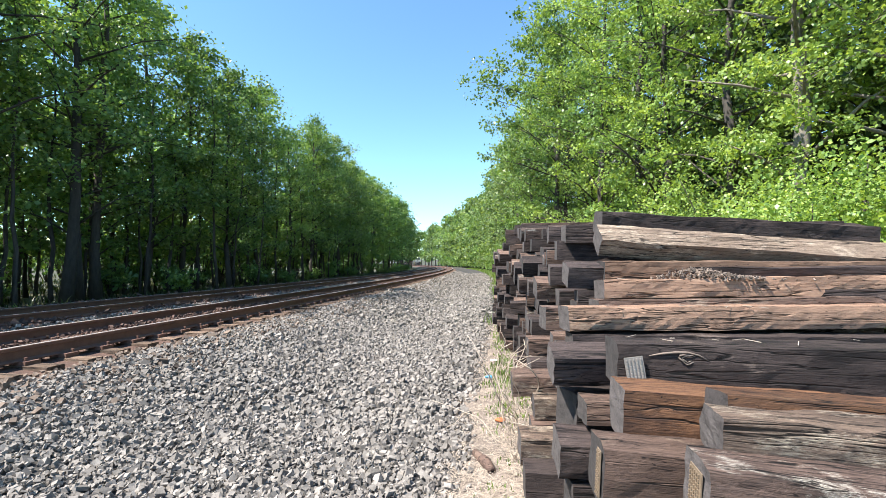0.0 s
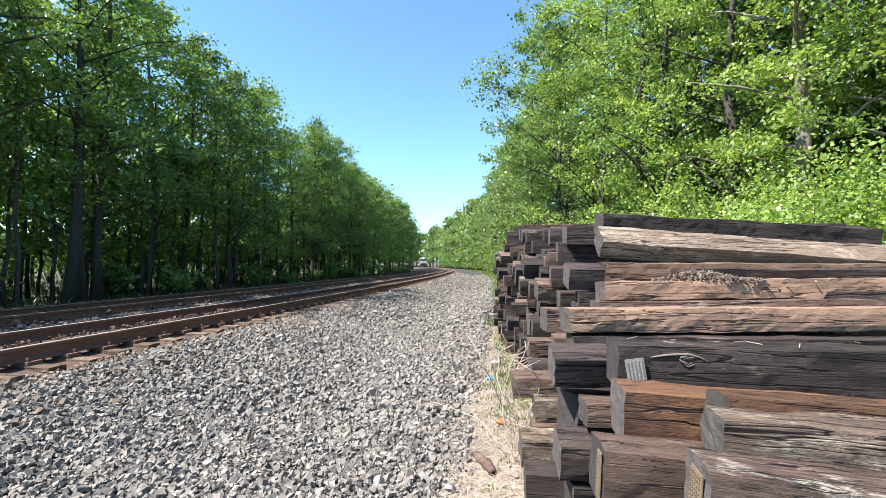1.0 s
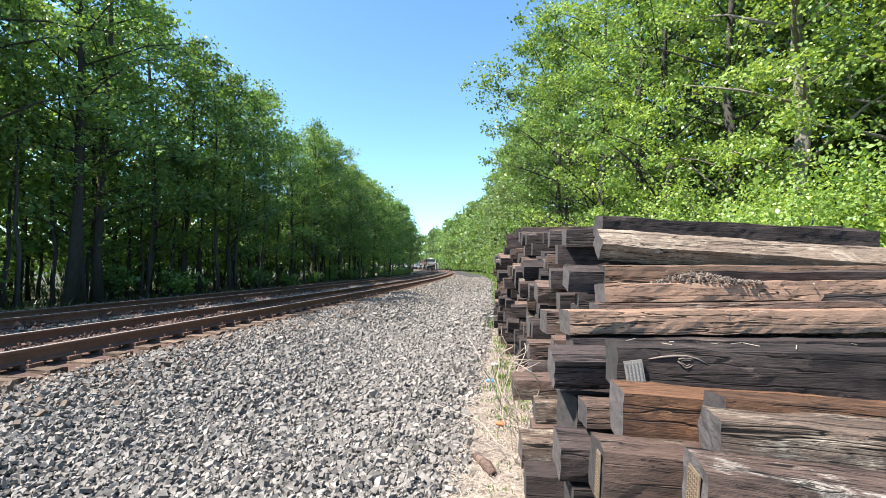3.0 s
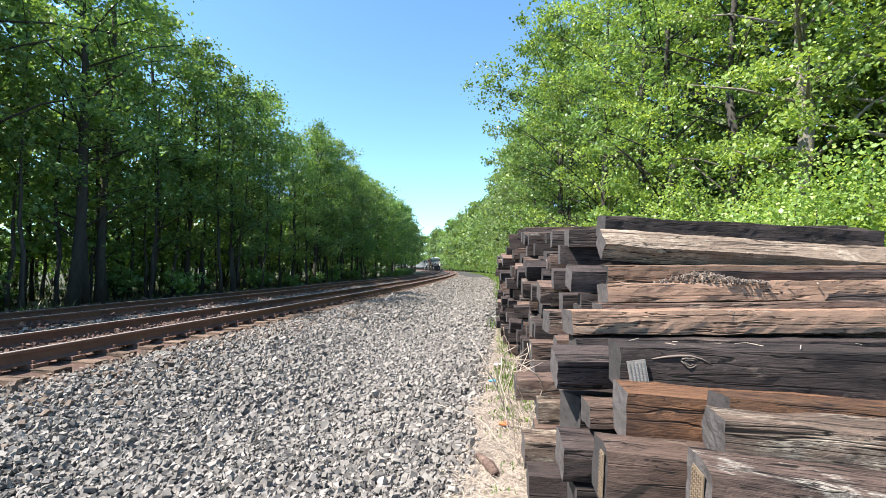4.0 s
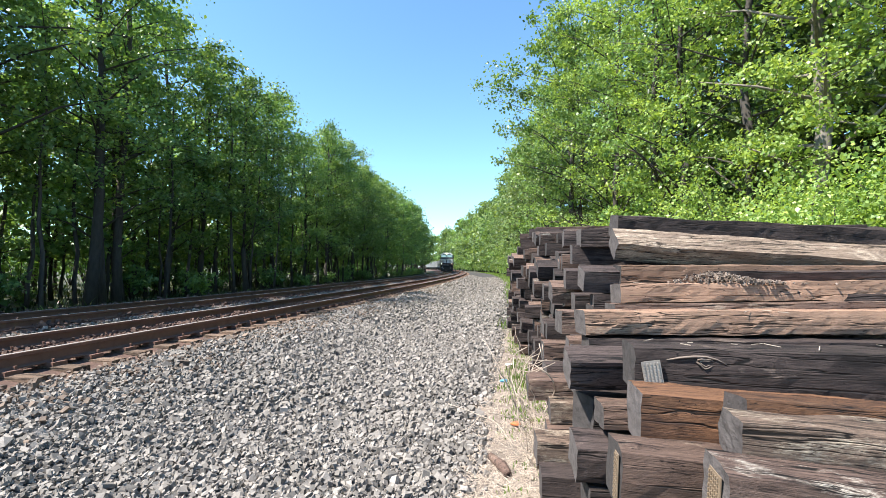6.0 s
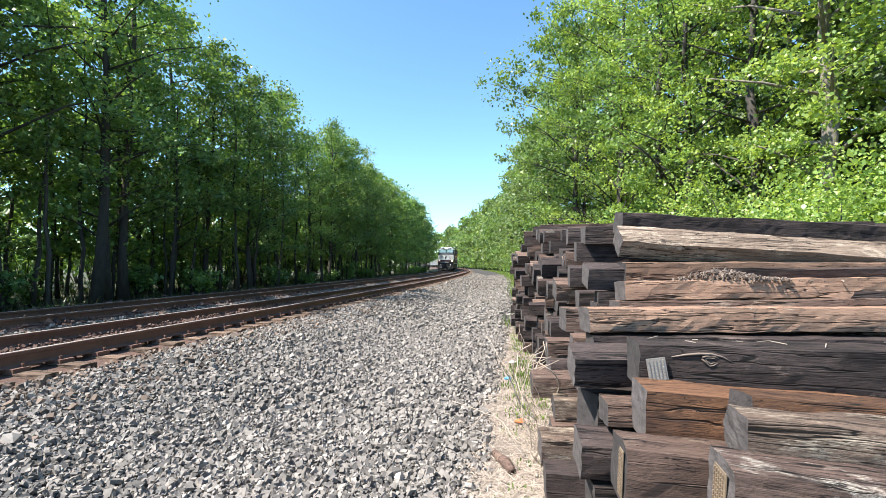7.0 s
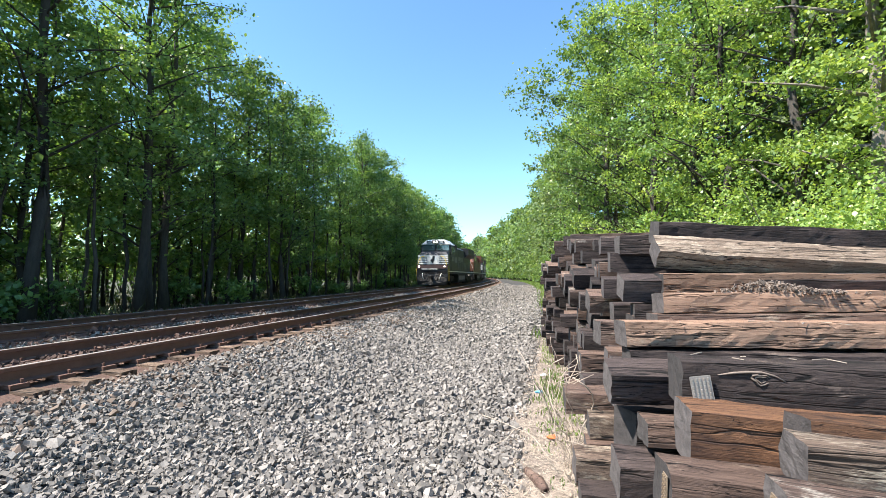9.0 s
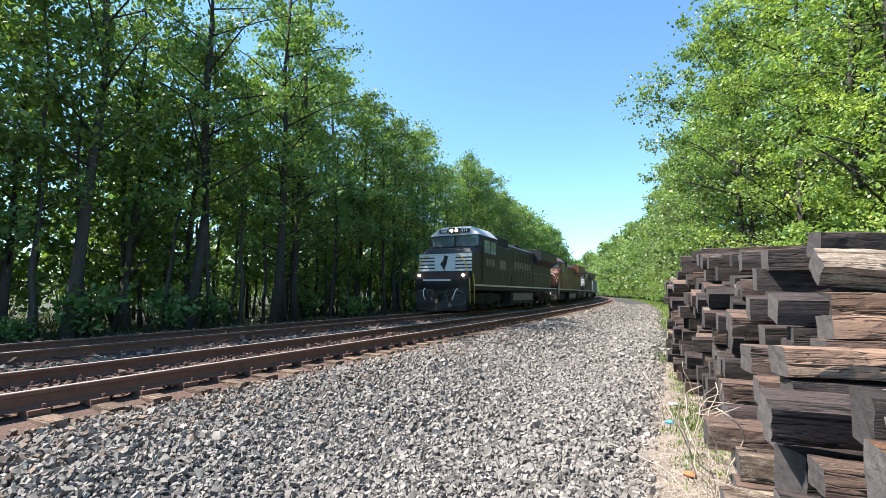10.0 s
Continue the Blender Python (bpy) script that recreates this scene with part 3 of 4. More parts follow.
def build_straw_and_weeds():
    rng = random.Random(3)
    spots = []
    for _ in range(4200):
        s, u = 1.4 + 14 * rng.random() ** 1.6, rng.uniform(10.72, 11.9)
        spots.append(along(s, u, height(s, u) + 0.012))
    blades("dry_straw", spots, 8, 0.075, 0.0028, 0.05, 0.95, STRAW, "bleached dry straw and stalks on the verge", "straw", 8)
    for s0, s1, n, size in ((3.0, 5.0, 10, 0.04), (5.2, 6.4, 30, 0.055), (6.4, 7.5, 34, 0.085), (7.6, 8.3, 20, 0.06), (8.5, 12, 50, 0.08), (12, 30, 120, 0.2)):
        c = []
        for _ in range(n):
            s, u = rng.uniform(s0, s1), rng.uniform(10.95, 11.45)
            c.append(along(s, u, height(s, u)))
        blades("weeds", c, 16, size, 0.006, 0.06, 0.25, GRASS, "fresh green weeds and grass beside the stack", "weeds", int(s0 * 10))
    c = []
    for _ in range(900):
        s, u = rng.uniform(12, 140), rng.uniform(10.9, 13.5)
        c.append(along(s, u, height(s, u)))
    blades("verge_grass", c, 14, 0.35, 0.014, 0.25, 0.3, GRASS, "pale green verge grass along the way", "grass", 77)
    # grass and undergrowth by the shaded wood, coloured dark for shade
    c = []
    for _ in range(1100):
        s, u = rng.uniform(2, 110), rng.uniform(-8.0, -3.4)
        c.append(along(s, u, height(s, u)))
    blades("wood_edge_grass", c, 14, 0.3, 0.014, 0.3, 0.3, SHADE_PAINTED_GRASS, "green grass and weeds at the wood's edge, shade painted in", "grass", 78)
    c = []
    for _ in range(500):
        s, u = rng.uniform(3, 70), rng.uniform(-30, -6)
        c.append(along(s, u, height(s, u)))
    blades("undergrowth", c, 20, 0.5, 0.03, 0.5, 0.35, SHADE_PAINTED_GRASS, "low green undergrowth below the trees, shade painted in", "undergrowth", 79)


def build_ferns():
    rng = random.Random(31)
    for s, u in ((12.1, -3.6), (12.9, -3.9), (24.0, -3.8), (33.0, -4.0)):
        c = [along(s + rng.gauss(0, 0.22), u + rng.gauss(0, 0.18), height(s, u)) for _ in range(9)]
        blades("fern_clump", c, 14, 0.42, 0.022, 0.08, 0.45, GRASS, "light green fern clump at the wood's edge", "fern", int(s * 10))


def build_litter():
    """Dry vines on the stack's end, toothed plates on timber ends, chips, a branch stub and scraps."""
    rng = random.Random(9)
    def stalk(points, r):
        tagged(part("dry_vine", rod(points, r, 5), STRAW), "bare dry vine stalk climbing the stacked ties", "vine", "dry vines")
    for k in range(24):
        p, d = [Vector((rng.uniform(0.10, 0.3), rng.uniform(3.6, 5.6), 0.05))], Vector((0, 0, 1))
        for i in range(9):
            d = (d + Vector((rng.uniform(-0.5, 0.55), rng.uniform(-0.5, 0.5), rng.uniform(-0.35, 0.25)))).normalized()
            p.append(p[-1] + d * 0.11)
        stalk(p, rng.uniform(0.002, 0.0055))
    for k in range(6):
        x, y, z = rng.uniform(0.08, 0.3), rng.uniform(3.2, 5.0), rng.uniform(0.35, 1.1)
        a = rng.uniform(-0.5, 0.8)
        stalk([(x, y, z), (x + 0.15 * math.cos(a), y + 0.05, z + 0.15 * math.sin(a)), (x + 0.30 * math.cos(a), y + 0.1, z + 0.27 * math.sin(a))], 0.0035)
    chips = bmesh.new()
    for k in range(520):
        x, y = rng.gauss(1.72, 0.2), rng.uniform(3.56, 3.74)
        d = abs(x - 1.65) / 0.5
        z = 1.53 + max(0, 0.085 * (1 - d * d) * (0.7 + 0.3 * math.sin(9 * x))) * rng.random()
        bmesh.ops.create_cube(chips, size=1, matrix=pose(x, y, z, rng.uniform(0, 180), rng.uniform(0, 180), rng.uniform(0, 180)) @ Matrix.Diagonal((rng.uniform(0.006, 0.034), rng.uniform(0.005, 0.018), rng.uniform(0.004, 0.014), 1)))
    tagged(part("wood_debris", chips, DEBRIS), "crumbled grey wood and bark debris on a tie", "debris", kind="stuff")
    splinters = bmesh.new()
    for k in range(30):
        x, (y, z) = rng.uniform(0.7, 2.4), rng.choice(((3.25, 1.357), (2.32, 1.279), (3.62, 1.534)))
        bmesh.ops.create_cube(splinters, size=1, matrix=pose(x, y + rng.uniform(-0.08, 0.08), z, 0, rng.uniform(-12, 12), rng.uniform(-60, 60)) @ Matrix.Diagonal((rng.uniform(0.02, 0.08), 0.003, 0.0025, 1)))
    tagged(part("splinters", splinters, STRAW), "pale splinters lying on the ties", "splinters", kind="stuff")
    stub = tube(bmesh.new(), [(-0.13, 3.85, 0.05), (-0.03, 3.62, 0.07), (0.02, 3.5, 0.055)], [0.03, 0.045, 0.03], 8)
    tagged(part("branch_stub", stub, TIE_GREY), "weathered grey branch stub on the straw", "branch")
    for (x, y), colour, label in (((-0.02, 6.3), (0.10, 0.35, 0.55), "crumpled blue plastic scrap among the weeds"), ((0.10, 4.6), (0.55, 0.16, 0.05), "orange leaf scrap on the straw"),
                                  ((0.06, 7.4), (0.8, 0.8, 0.78), "pale paper scrap on the straw")):
        bm = bmesh.new()
        bmesh.ops.create_icosphere(bm, subdivisions=2, radius=0.05, matrix=pose(x, y, 0.075) @ Matrix.Diagonal((1.1, 0.8, 0.35, 1)))
        for v in bm.verts:
            v.co += noise.noise_vector(v.co * 30) * 0.018
        tagged(part("litter", bm, material("litter_" + label.split()[1], colour, 0.5, spread=0.1)), label, "litter")


def knot(tie, m):
    """A sunken knot with the grain curling round it."""
    bm = bmesh.new()
    for r, t in ((0.034, 0.005), (0.020, 0.003)):
        turn = [0.4 + (2 * math.pi - 1.3) * k / 12 for k in range(13)]
        tube(bm, [(r * math.cos(a) * (1 + 0.3 * math.sin(2.3 * a + 60 * r)), 0.002 * math.sin(5 * a), 0.62 * r * math.sin(a) * (1 + 0.25 * math.sin(3.1 * a))) for a in turn],
             [t * (0.45 + 0.55 * math.sin(math.pi * k / 12)) for k in range(13)], 5)
    tube(bm, [(-0.17, 0.003, 0.010), (-0.11, 0.0, 0.022), (-0.05, 0.0, 0.029), (0.0, 0.0, 0.030), (0.05, 0.001, 0.018), (0.10, 0.004, -0.01)], [0.002, 0.005, 0.006, 0.005, 0.004, 0.002], 5)
    ob = part("knot", bm, DEBRIS, tie, "pale raised knot")
    ob.matrix_basis = m
    return tie


def toothed_plate(tie, m, w, h, mat=None):
    """A punched steel plate with rows of teeth holes, on a timber's end."""
    bm = boxed(0, w, -0.004, 0, 0, h)
    for i in range(int(w / 0.016)):
        for j in range(int(h / 0.016)):
            bmesh.ops.create_cube(bm, size=1, matrix=Matrix.Translation((0.009 + 0.016 * i, -0.006, 0.009 + 0.016 * j)) @ Matrix.Diagonal((0.006, 0.005, 0.009, 1)))
    ob = part("toothed_plate", bm, mat or PLATE_STEEL, tie, "punched steel end plate")
    ob.matrix_basis = m
    return tie


# ---- trees ----


def grow(seed, tall, spread, bare, leaf, n_leaves, mat, thick=0.17, limbs=26, cluster=0.75, lean=0.0, bark=None):
    """A broadleaf tree: tapered trunk, limbs that fork twice, leaves in clumps round the twigs."""
    rng = random.Random(seed)
    nr = np.random.default_rng(seed)
    tree = new("tree")
    wood = bmesh.new()
    spine, radii = [], []
    x = y = 0.0
    for i in range(11):
        f = i / 10
        spine.append(Vector((x + lean * f * f * tall, y, f * tall * 0.93)))
        radii.append(thick * (1.25 if i == 0 else 1) * (1 - 0.88 * f) + 0.01)
        x += rng.uniform(-0.16, 0.16)
        y += rng.uniform(-0.16, 0.16)
    tube(wood, spine, radii, 8)
    tips = [spine[-1], spine[-2]]
    for b in range(limbs):
        f = bare + (0.97 - bare) * ((b + rng.random()) / limbs)
        k = min(9, int(f * 10))
        p = spine[k].lerp(spine[k + 1], f * 10 - k)
        a = b * 2.4 + rng.uniform(-0.5, 0.5)
        shape = math.sin(math.pi * min(1, (f - bare) / (1 - bare) * 0.78 + 0.22)) ** 0.7
        reach = spread * shape * rng.uniform(0.6, 1.15)
        rise = reach * rng.uniform(0.15, 0.75)
        mid = p + Vector((math.cos(a) * reach * 0.5, math.sin(a) * reach * 0.5, rise * 0.65))
        end = p + Vector((math.cos(a) * reach, math.sin(a) * reach, rise))
        r = thick * 0.32 * (1 - 0.6 * f)
        tube(wood, [p, mid, end], [r, r * 0.6, r * 0.2], 5)
        tips += [end, mid.lerp(end, 0.5)]
        for _ in range(3):
            q0 = p.lerp(end, rng.uniform(0.35, 0.85)) + Vector((0, 0, 0.05))
            q1 = q0 + Vector((rng.uniform(-1, 1), rng.uniform(-1, 1), rng.uniform(-0.2, 0.8))) * reach * 0.42
            tube(wood, [q0, q1], [r * 0.3, r * 0.08], 4)
            tips += [q1, q0.lerp(q1, 0.6)]
    T = np.array(tips)
    pick = nr.integers(0, len(T), n_leaves)
    scale = nr.uniform(0.5, 1.3, len(T))[pick][:, None]
    P = T[pick] + nr.normal(0, cluster * 0.5, (n_leaves, 3)) * scale * np.array([1, 1, 0.62])
    d = nr.normal(size=(n_leaves, 3))
    d[:, 2] -= 0.35
    d /= np.linalg.norm(d, axis=1)[:, None]
    w = np.cross(d, nr.normal(size=(n_leaves, 3)) + np.array([0, 0, 1.5]))
    w /= np.linalg.norm(w, axis=1)[:, None]
    L = (leaf * nr.lognormal(0, 0.25, n_leaves))[:, None]
    V = np.stack([P, P + d * L * 0.45 + w * L * 0.36, P + d * L, P + d * L * 0.45 - w * L * 0.36], 1).reshape(-1, 3)
    part("trunk", wood, bark or BARK, tree)
    soup("crown", V, 4, mat, tree, tris=[(0, 1, 2, 3)])
    return tree


def shrub(seed, tall, leaf, n, mat, name="shrub"):
    rng = random.Random(seed)
    nr = np.random.default_rng(seed)
    thing = new(name)
    wood = bmesh.new()
    tips = []
    for b in range(11):
        a, r = b * 2.4, tall * rng.uniform(0.2, 0.6)
        end = Vector((math.cos(a) * r, math.sin(a) * r, tall * rng.uniform(0.45, 1.0)))
        mid = Vector((end.x * 0.35, end.y * 0.35, end.z * 0.6))
        tube(wood, [(0, 0, -0.1), mid, end], [0.03, 0.02, 0.006], 4)
        tips += [end, mid.lerp(end, 0.5), mid, end + Vector((rng.uniform(-0.3, 0.3), rng.uniform(-0.3, 0.3), -0.2)) * tall]
    T = np.array(tips)
    P = T[nr.integers(0, len(T), n)] + nr.normal(0, tall * 0.075, (n, 3))
    P[:, 2] = np.maximum(P[:, 2], 0.03)
    d = nr.normal(size=(n, 3))
    d /= np.linalg.norm(d, axis=1)[:, None]
    w = np.cross(d, nr.normal(size=(n, 3)) + np.array([0, 0, 1.5]))
    w /= np.linalg.norm(w, axis=1)[:, None]
    L = (leaf * nr.lognormal(0, 0.25, n))[:, None]
    V = np.stack([P, P + d * L * 0.45 + w * L * 0.36, P + d * L, P + d * L * 0.45 - w * L * 0.36], 1).reshape(-1, 3)
    part("branch", wood, BARK, thing)
    soup("foliage", V, 4, mat, thing, tris=[(0, 1, 2, 3)])
    return thing


def plant(kinds, spots, label, group, rng, category="tree", low=0.88, high=1.12):
    """Copies of the given trees at the spots (s, u, scale); the first of each kind stands at its first spot."""
    fresh = {id(k): True for k in kinds}
    for s, u, size in spots:
        k = rng.choice(kinds)
        m = Matrix.Translation(along(s, u, height(s, u) - 0.08)) @ pose(0, 0, 0, 0, 0, rng.uniform(0, 360))
        if fresh[id(k)]:
            fresh[id(k)] = False
            k.matrix_basis = m
            ob = k
        else:
            ob = copy_thing(k, m)
        tagged(ob, label, category, group)
        ob.scale = (size,) * 3
    for k in kinds:
        if fresh[id(k)]:
            for o in (*k.children_recursive, k):
                bpy.data.objects.remove(o)


def build_trees():
    rng = random.Random(21)
    # shaded wood behind the far track
    kinds = [grow(100 + k, 16.4, 3.3, 0.14, 0.172, 8000, (LEAF_B, LEAF_A, LEAF_B, LEAF_A)[k], 0.17, 30, 0.75) for k in range(4)]
    spots = [(s + rng.uniform(-1, 1), -7.6 + rng.uniform(-0.9, 0.9), rng.uniform(0.86, 1.12) ) for s in np.arange(-2, 62, 3.1)]
    plant(kinds, spots, "tall green broadleaf tree in the shaded wood", "trees of the shaded wood", rng)
    kinds = [grow(120 + k, 16.2, 3.4, 0.14, 0.41, 1150, (LEAF_B, LEAF_A)[k % 2], 0.15, 11, 1.2) for k in range(3)]
    spots = [(s + rng.uniform(-1, 1), -11.5 + rng.uniform(-1.2, 1.2), rng.uniform(0.95, 1.12)) for s in np.arange(2, 62, 5.6)]
    spots += [(s + rng.uniform(-1, 1), -7.8 + rng.uniform(-1, 1), rng.uniform(0.86, 1.12)) for s in np.arange(110, 190, 3.6)]
    spots += [(s + rng.uniform(-1, 1), -12.5 + rng.uniform(-1, 1), rng.uniform(0.9, 1.15)) for s in np.arange(62, 190, 6.5)]
    spots += [(s + rng.uniform(-2, 2), -18 + rng.uniform(-3, 3), rng.uniform(0.7, 0.9)) for s in np.arange(-6, 70, 7)]
    for row in (-10.5, -13.5, -17.0):
        spots += [(s + rng.uniform(-1, 1), row + rng.uniform(-1.2, 1.2), rng.uniform(0.55, 0.72)) for s in np.arange(-8, 66, 3.0)]
    plant(kinds, spots, "tall green broadleaf tree in the shaded wood", "trees of the shaded wood", rng)
    kinds = [grow(125 + k, 16.2, 3.4, 0.12, 0.28, 4200, (LEAF_B, LEAF_A)[k], 0.15, 24, 0.85) for k in range(2)]
    spots = [(s + rng.uniform(-1, 1), -7.8 + rng.uniform(-1, 1), rng.uniform(0.9, 1.12)) for s in np.arange(62, 110, 3.4)]
    plant(kinds, spots, "tall green broadleaf tree in the shaded wood", "trees of the shaded wood", rng)
    kinds = [shrub(200 + k, 4.2, 0.26, 520, (LEAF_B, LEAF_A)[k % 2], "understory_tree") for k in range(3)]
    spots = [(s + rng.uniform(-1.5, 1.5), rng.uniform(-26, -10), rng.uniform(0.8, 1.4)) for s in np.arange(-10, 90, 1.05)]
    plant(kinds, spots, "dense green understory tree in the shaded wood", "understory trees", rng)
    kinds = [grow(110 + k, 22.5, 4.6, 0.26, 0.15, 7600, LEAF_A, 0.21, 30, 0.55) for k in range(2)]
    plant(kinds, [(8.0, -6.9, 0.95), (12.0, -6.4, 1.03), (16.5, -6.6, 1.03)], "very tall open-crowned broadleaf tree with dark limbs", "trees of the shaded wood", random.Random(8))
    # This tree is added so that its high crown shades the ballast shoulder.
    plant([grow(114, 22.5, 2.8, 0.30, 0.15, 4200, LEAF_A, 0.2, 28, 0.4)], [(18.6, -7.3, 1.0)], "very tall sparse broadleaf tree with dark limbs, added to cast shade on the ballast", "trees of the shaded wood", random.Random(2))
    kinds = [grow(130 + k, 13.0, 1.7, 0.42, 0.16, 1300, (LEAF_B, LEAF_A)[k % 2], 0.085, 14, 0.6) for k in range(3)]
    spots = [(s + rng.uniform(-0.8, 0.8), rng.uniform(-9.5, -5.9), rng.uniform(0.75, 1.1)) for s in np.arange(3, 62, 1.25)]
    plant(kinds, spots, "slim dark-stemmed broadleaf tree in the shaded wood", "trees of the shaded wood", rng)
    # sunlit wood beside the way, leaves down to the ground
    kinds = [grow(140 + k, 17.5, 3.4, 0.10, 0.105, 19500, (LEAF_SUNLIT, LEAF_A, LEAF_SUNLIT)[k], 0.16, 38, 0.5) for k in range(3)]
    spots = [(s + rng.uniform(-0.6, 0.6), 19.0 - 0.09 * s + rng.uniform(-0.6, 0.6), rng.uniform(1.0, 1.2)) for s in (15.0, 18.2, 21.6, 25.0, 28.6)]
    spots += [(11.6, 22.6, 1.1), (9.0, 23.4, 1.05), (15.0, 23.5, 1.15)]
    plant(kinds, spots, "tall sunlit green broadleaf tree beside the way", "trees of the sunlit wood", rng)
    kinds = [grow(145 + k, 17.5, 3.4, 0.10, 0.18, 5400, (LEAF_A, LEAF_HAZED)[k], 0.17, 30, 0.7) for k in range(2)]
    spots = [(s + rng.uniform(-0.8, 0.8), 18.6 - 0.08 * s + rng.uniform(-0.8, 0.8), rng.uniform(1.0, 1.25)) for s in np.arange(32, 57, 3.4)]
    plant(kinds, spots, "tall sunlit green broadleaf tree beside the way", "trees of the sunlit wood", rng)
    # back row: leaves coloured dark in place of the shade between the crowns
    kinds = [grow(147 + k, 17.5, 3.6, 0.06, 0.36, 2400, LEAF_PAINTED_SHADE, 0.17, 16, 1.2) for k in range(2)]
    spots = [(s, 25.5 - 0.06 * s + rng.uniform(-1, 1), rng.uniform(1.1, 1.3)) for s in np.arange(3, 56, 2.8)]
    plant(kinds, spots, "tall tree deep in the sunlit wood, shade painted into its leaves", "trees of the sunlit wood", rng)
    # understory behind, its leaf colour darkened to stand for shade
    kinds = [shrub(210 + k, 4.2, 0.18, 1000, LEAF_PAINTED_SHADE, "understory_tree") for k in range(2)]
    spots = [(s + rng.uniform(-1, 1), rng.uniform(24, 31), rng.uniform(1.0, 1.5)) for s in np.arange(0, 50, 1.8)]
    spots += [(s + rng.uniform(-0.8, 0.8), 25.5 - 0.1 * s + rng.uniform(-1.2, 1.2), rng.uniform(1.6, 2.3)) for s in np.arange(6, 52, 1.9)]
    plant(kinds, spots, "understory tree deep in the sunlit wood, shade painted into its leaves", "understory trees", rng)
    kinds = [grow(150 + k, 18.5, 3.0, 0.20, 0.10, 18000, LEAF_SUNLIT, 0.21, 34, 0.42, bark=PALE_BARK) for k in range(2)]
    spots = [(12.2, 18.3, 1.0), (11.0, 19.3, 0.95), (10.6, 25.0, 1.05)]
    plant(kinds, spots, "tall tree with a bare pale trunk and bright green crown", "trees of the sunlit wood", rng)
    kinds = [grow(156, 17.5, 6.0, 0.34, 0.17, 17000, LEAF_A, 0.2, 30, 0.7, lean=0.0)]
    plant(kinds, [(31.0, 14.9, 1.12)], "spreading tree with open airy branches leaning over the way", "trees of the sunlit wood", random.Random(4))
    kinds = [grow(165 + k, 16.0, 3.6, 0.05, 0.29, 3200, (LEAF_HAZED, LEAF_A, LEAF_HAZED)[k], 0.18, 16, 0.95) for k in range(3)]
    spots = [(s + rng.uniform(-1, 1), 14.6 + rng.uniform(-0.8, 0.8), rng.uniform(1.1, 1.4) + 0.25 * smooth(90, 160, s)) for s in np.arange(56, 125, 4.2)]
    spots += [(s + rng.uniform(-1, 1), 20 + rng.uniform(-1.5, 1.5), rng.uniform(1.2, 1.5) + 0.25 * smooth(90, 160, s)) for s in np.arange(56, 125, 9)]
    plant(kinds, spots, "sunlit green broadleaf tree along the curve", "trees of the sunlit wood", rng)
    kinds = [grow(160 + k, 16.0, 3.6, 0.05, 0.55, 1250, (LEAF_HAZED, LEAF_A, LEAF_HAZED)[k], 0.18, 10, 1.1) for k in range(3)]
    spots = [(s + rng.uniform(-1, 1), 14.6 + rng.uniform(-0.8, 0.8), rng.uniform(1.1, 1.4) + 0.25 * smooth(90, 160, s)) for s in np.arange(125, 200, 4.2)]
    spots += [(s + rng.uniform(-1, 1), 20 + rng.uniform(-1.5, 1.5), rng.uniform(1.2, 1.5) + 0.25 * smooth(90, 160, s)) for s in np.arange(125, 200, 8)]
    spots += [(s + rng.uniform(-2, 2), 15.5 + rng.uniform(-1.5, 1.5), rng.uniform(1.4, 1.8)) for s in np.arange(200, 440, 6.5)]
    plant(kinds, spots, "sunlit green broadleaf tree along the curve", "trees of the sunlit wood", rng)
    # edge shrubs in the leaf colour that is brightened for sun
    kinds = [shrub(180 + k, 2.6, 0.05, 11000, LEAF_SUNLIT) for k in range(2)]
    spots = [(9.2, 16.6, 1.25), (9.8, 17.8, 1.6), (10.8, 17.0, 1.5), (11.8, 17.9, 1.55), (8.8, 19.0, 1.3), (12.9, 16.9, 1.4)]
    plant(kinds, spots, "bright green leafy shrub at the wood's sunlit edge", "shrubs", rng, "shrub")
    kinds = [shrub(183 + k, 2.6, 0.095, 3600, (LEAF_SUNLIT, LEAF_A)[k]) for k in range(2)]
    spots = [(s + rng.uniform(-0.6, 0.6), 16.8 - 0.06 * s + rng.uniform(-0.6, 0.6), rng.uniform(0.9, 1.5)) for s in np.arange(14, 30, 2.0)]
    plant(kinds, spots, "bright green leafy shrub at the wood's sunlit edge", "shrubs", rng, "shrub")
    kinds = [shrub(186 + k, 2.8, 0.15, 2200, (LEAF_A, LEAF_HAZED)[k]) for k in range(2)]
    spots = [(s + rng.uniform(-0.6, 0.6), 16.4 - 0.045 * s + rng.uniform(-0.6, 0.6), rng.uniform(0.9, 1.5)) for s in np.arange(30, 70, 2.2)]
    plant(kinds, spots, "bright green leafy shrub at the wood's sunlit edge", "shrubs", rng, "shrub")
    kinds = [shrub(188 + k, 3.0, 0.34, 500, (LEAF_A, LEAF_HAZED)[k]) for k in range(2)]
    spots = [(s + rng.uniform(-0.8, 0.8), 13.6 + rng.uniform(-0.6, 0.6), rng.uniform(0.9, 1.5)) for s in np.arange(66, 240, 3.2)]
    plant(kinds, spots, "green leafy shrub along the curve's edge", "shrubs", rng, "shrub")
    kinds = [shrub(190 + k, 1.7, 0.2, 600, (LEAF_B, LEAF_A)[k % 2]) for k in range(3)]
    spots = [(s + rng.uniform(-1.5, 1.5), rng.uniform(-11, -5.5), rng.uniform(0.5, 1.2)) for s in np.arange(4, 120, 2.2)]
    plant(kinds, spots, "dark green shrub below the shaded trees", "shrubs", rng, "shrub")


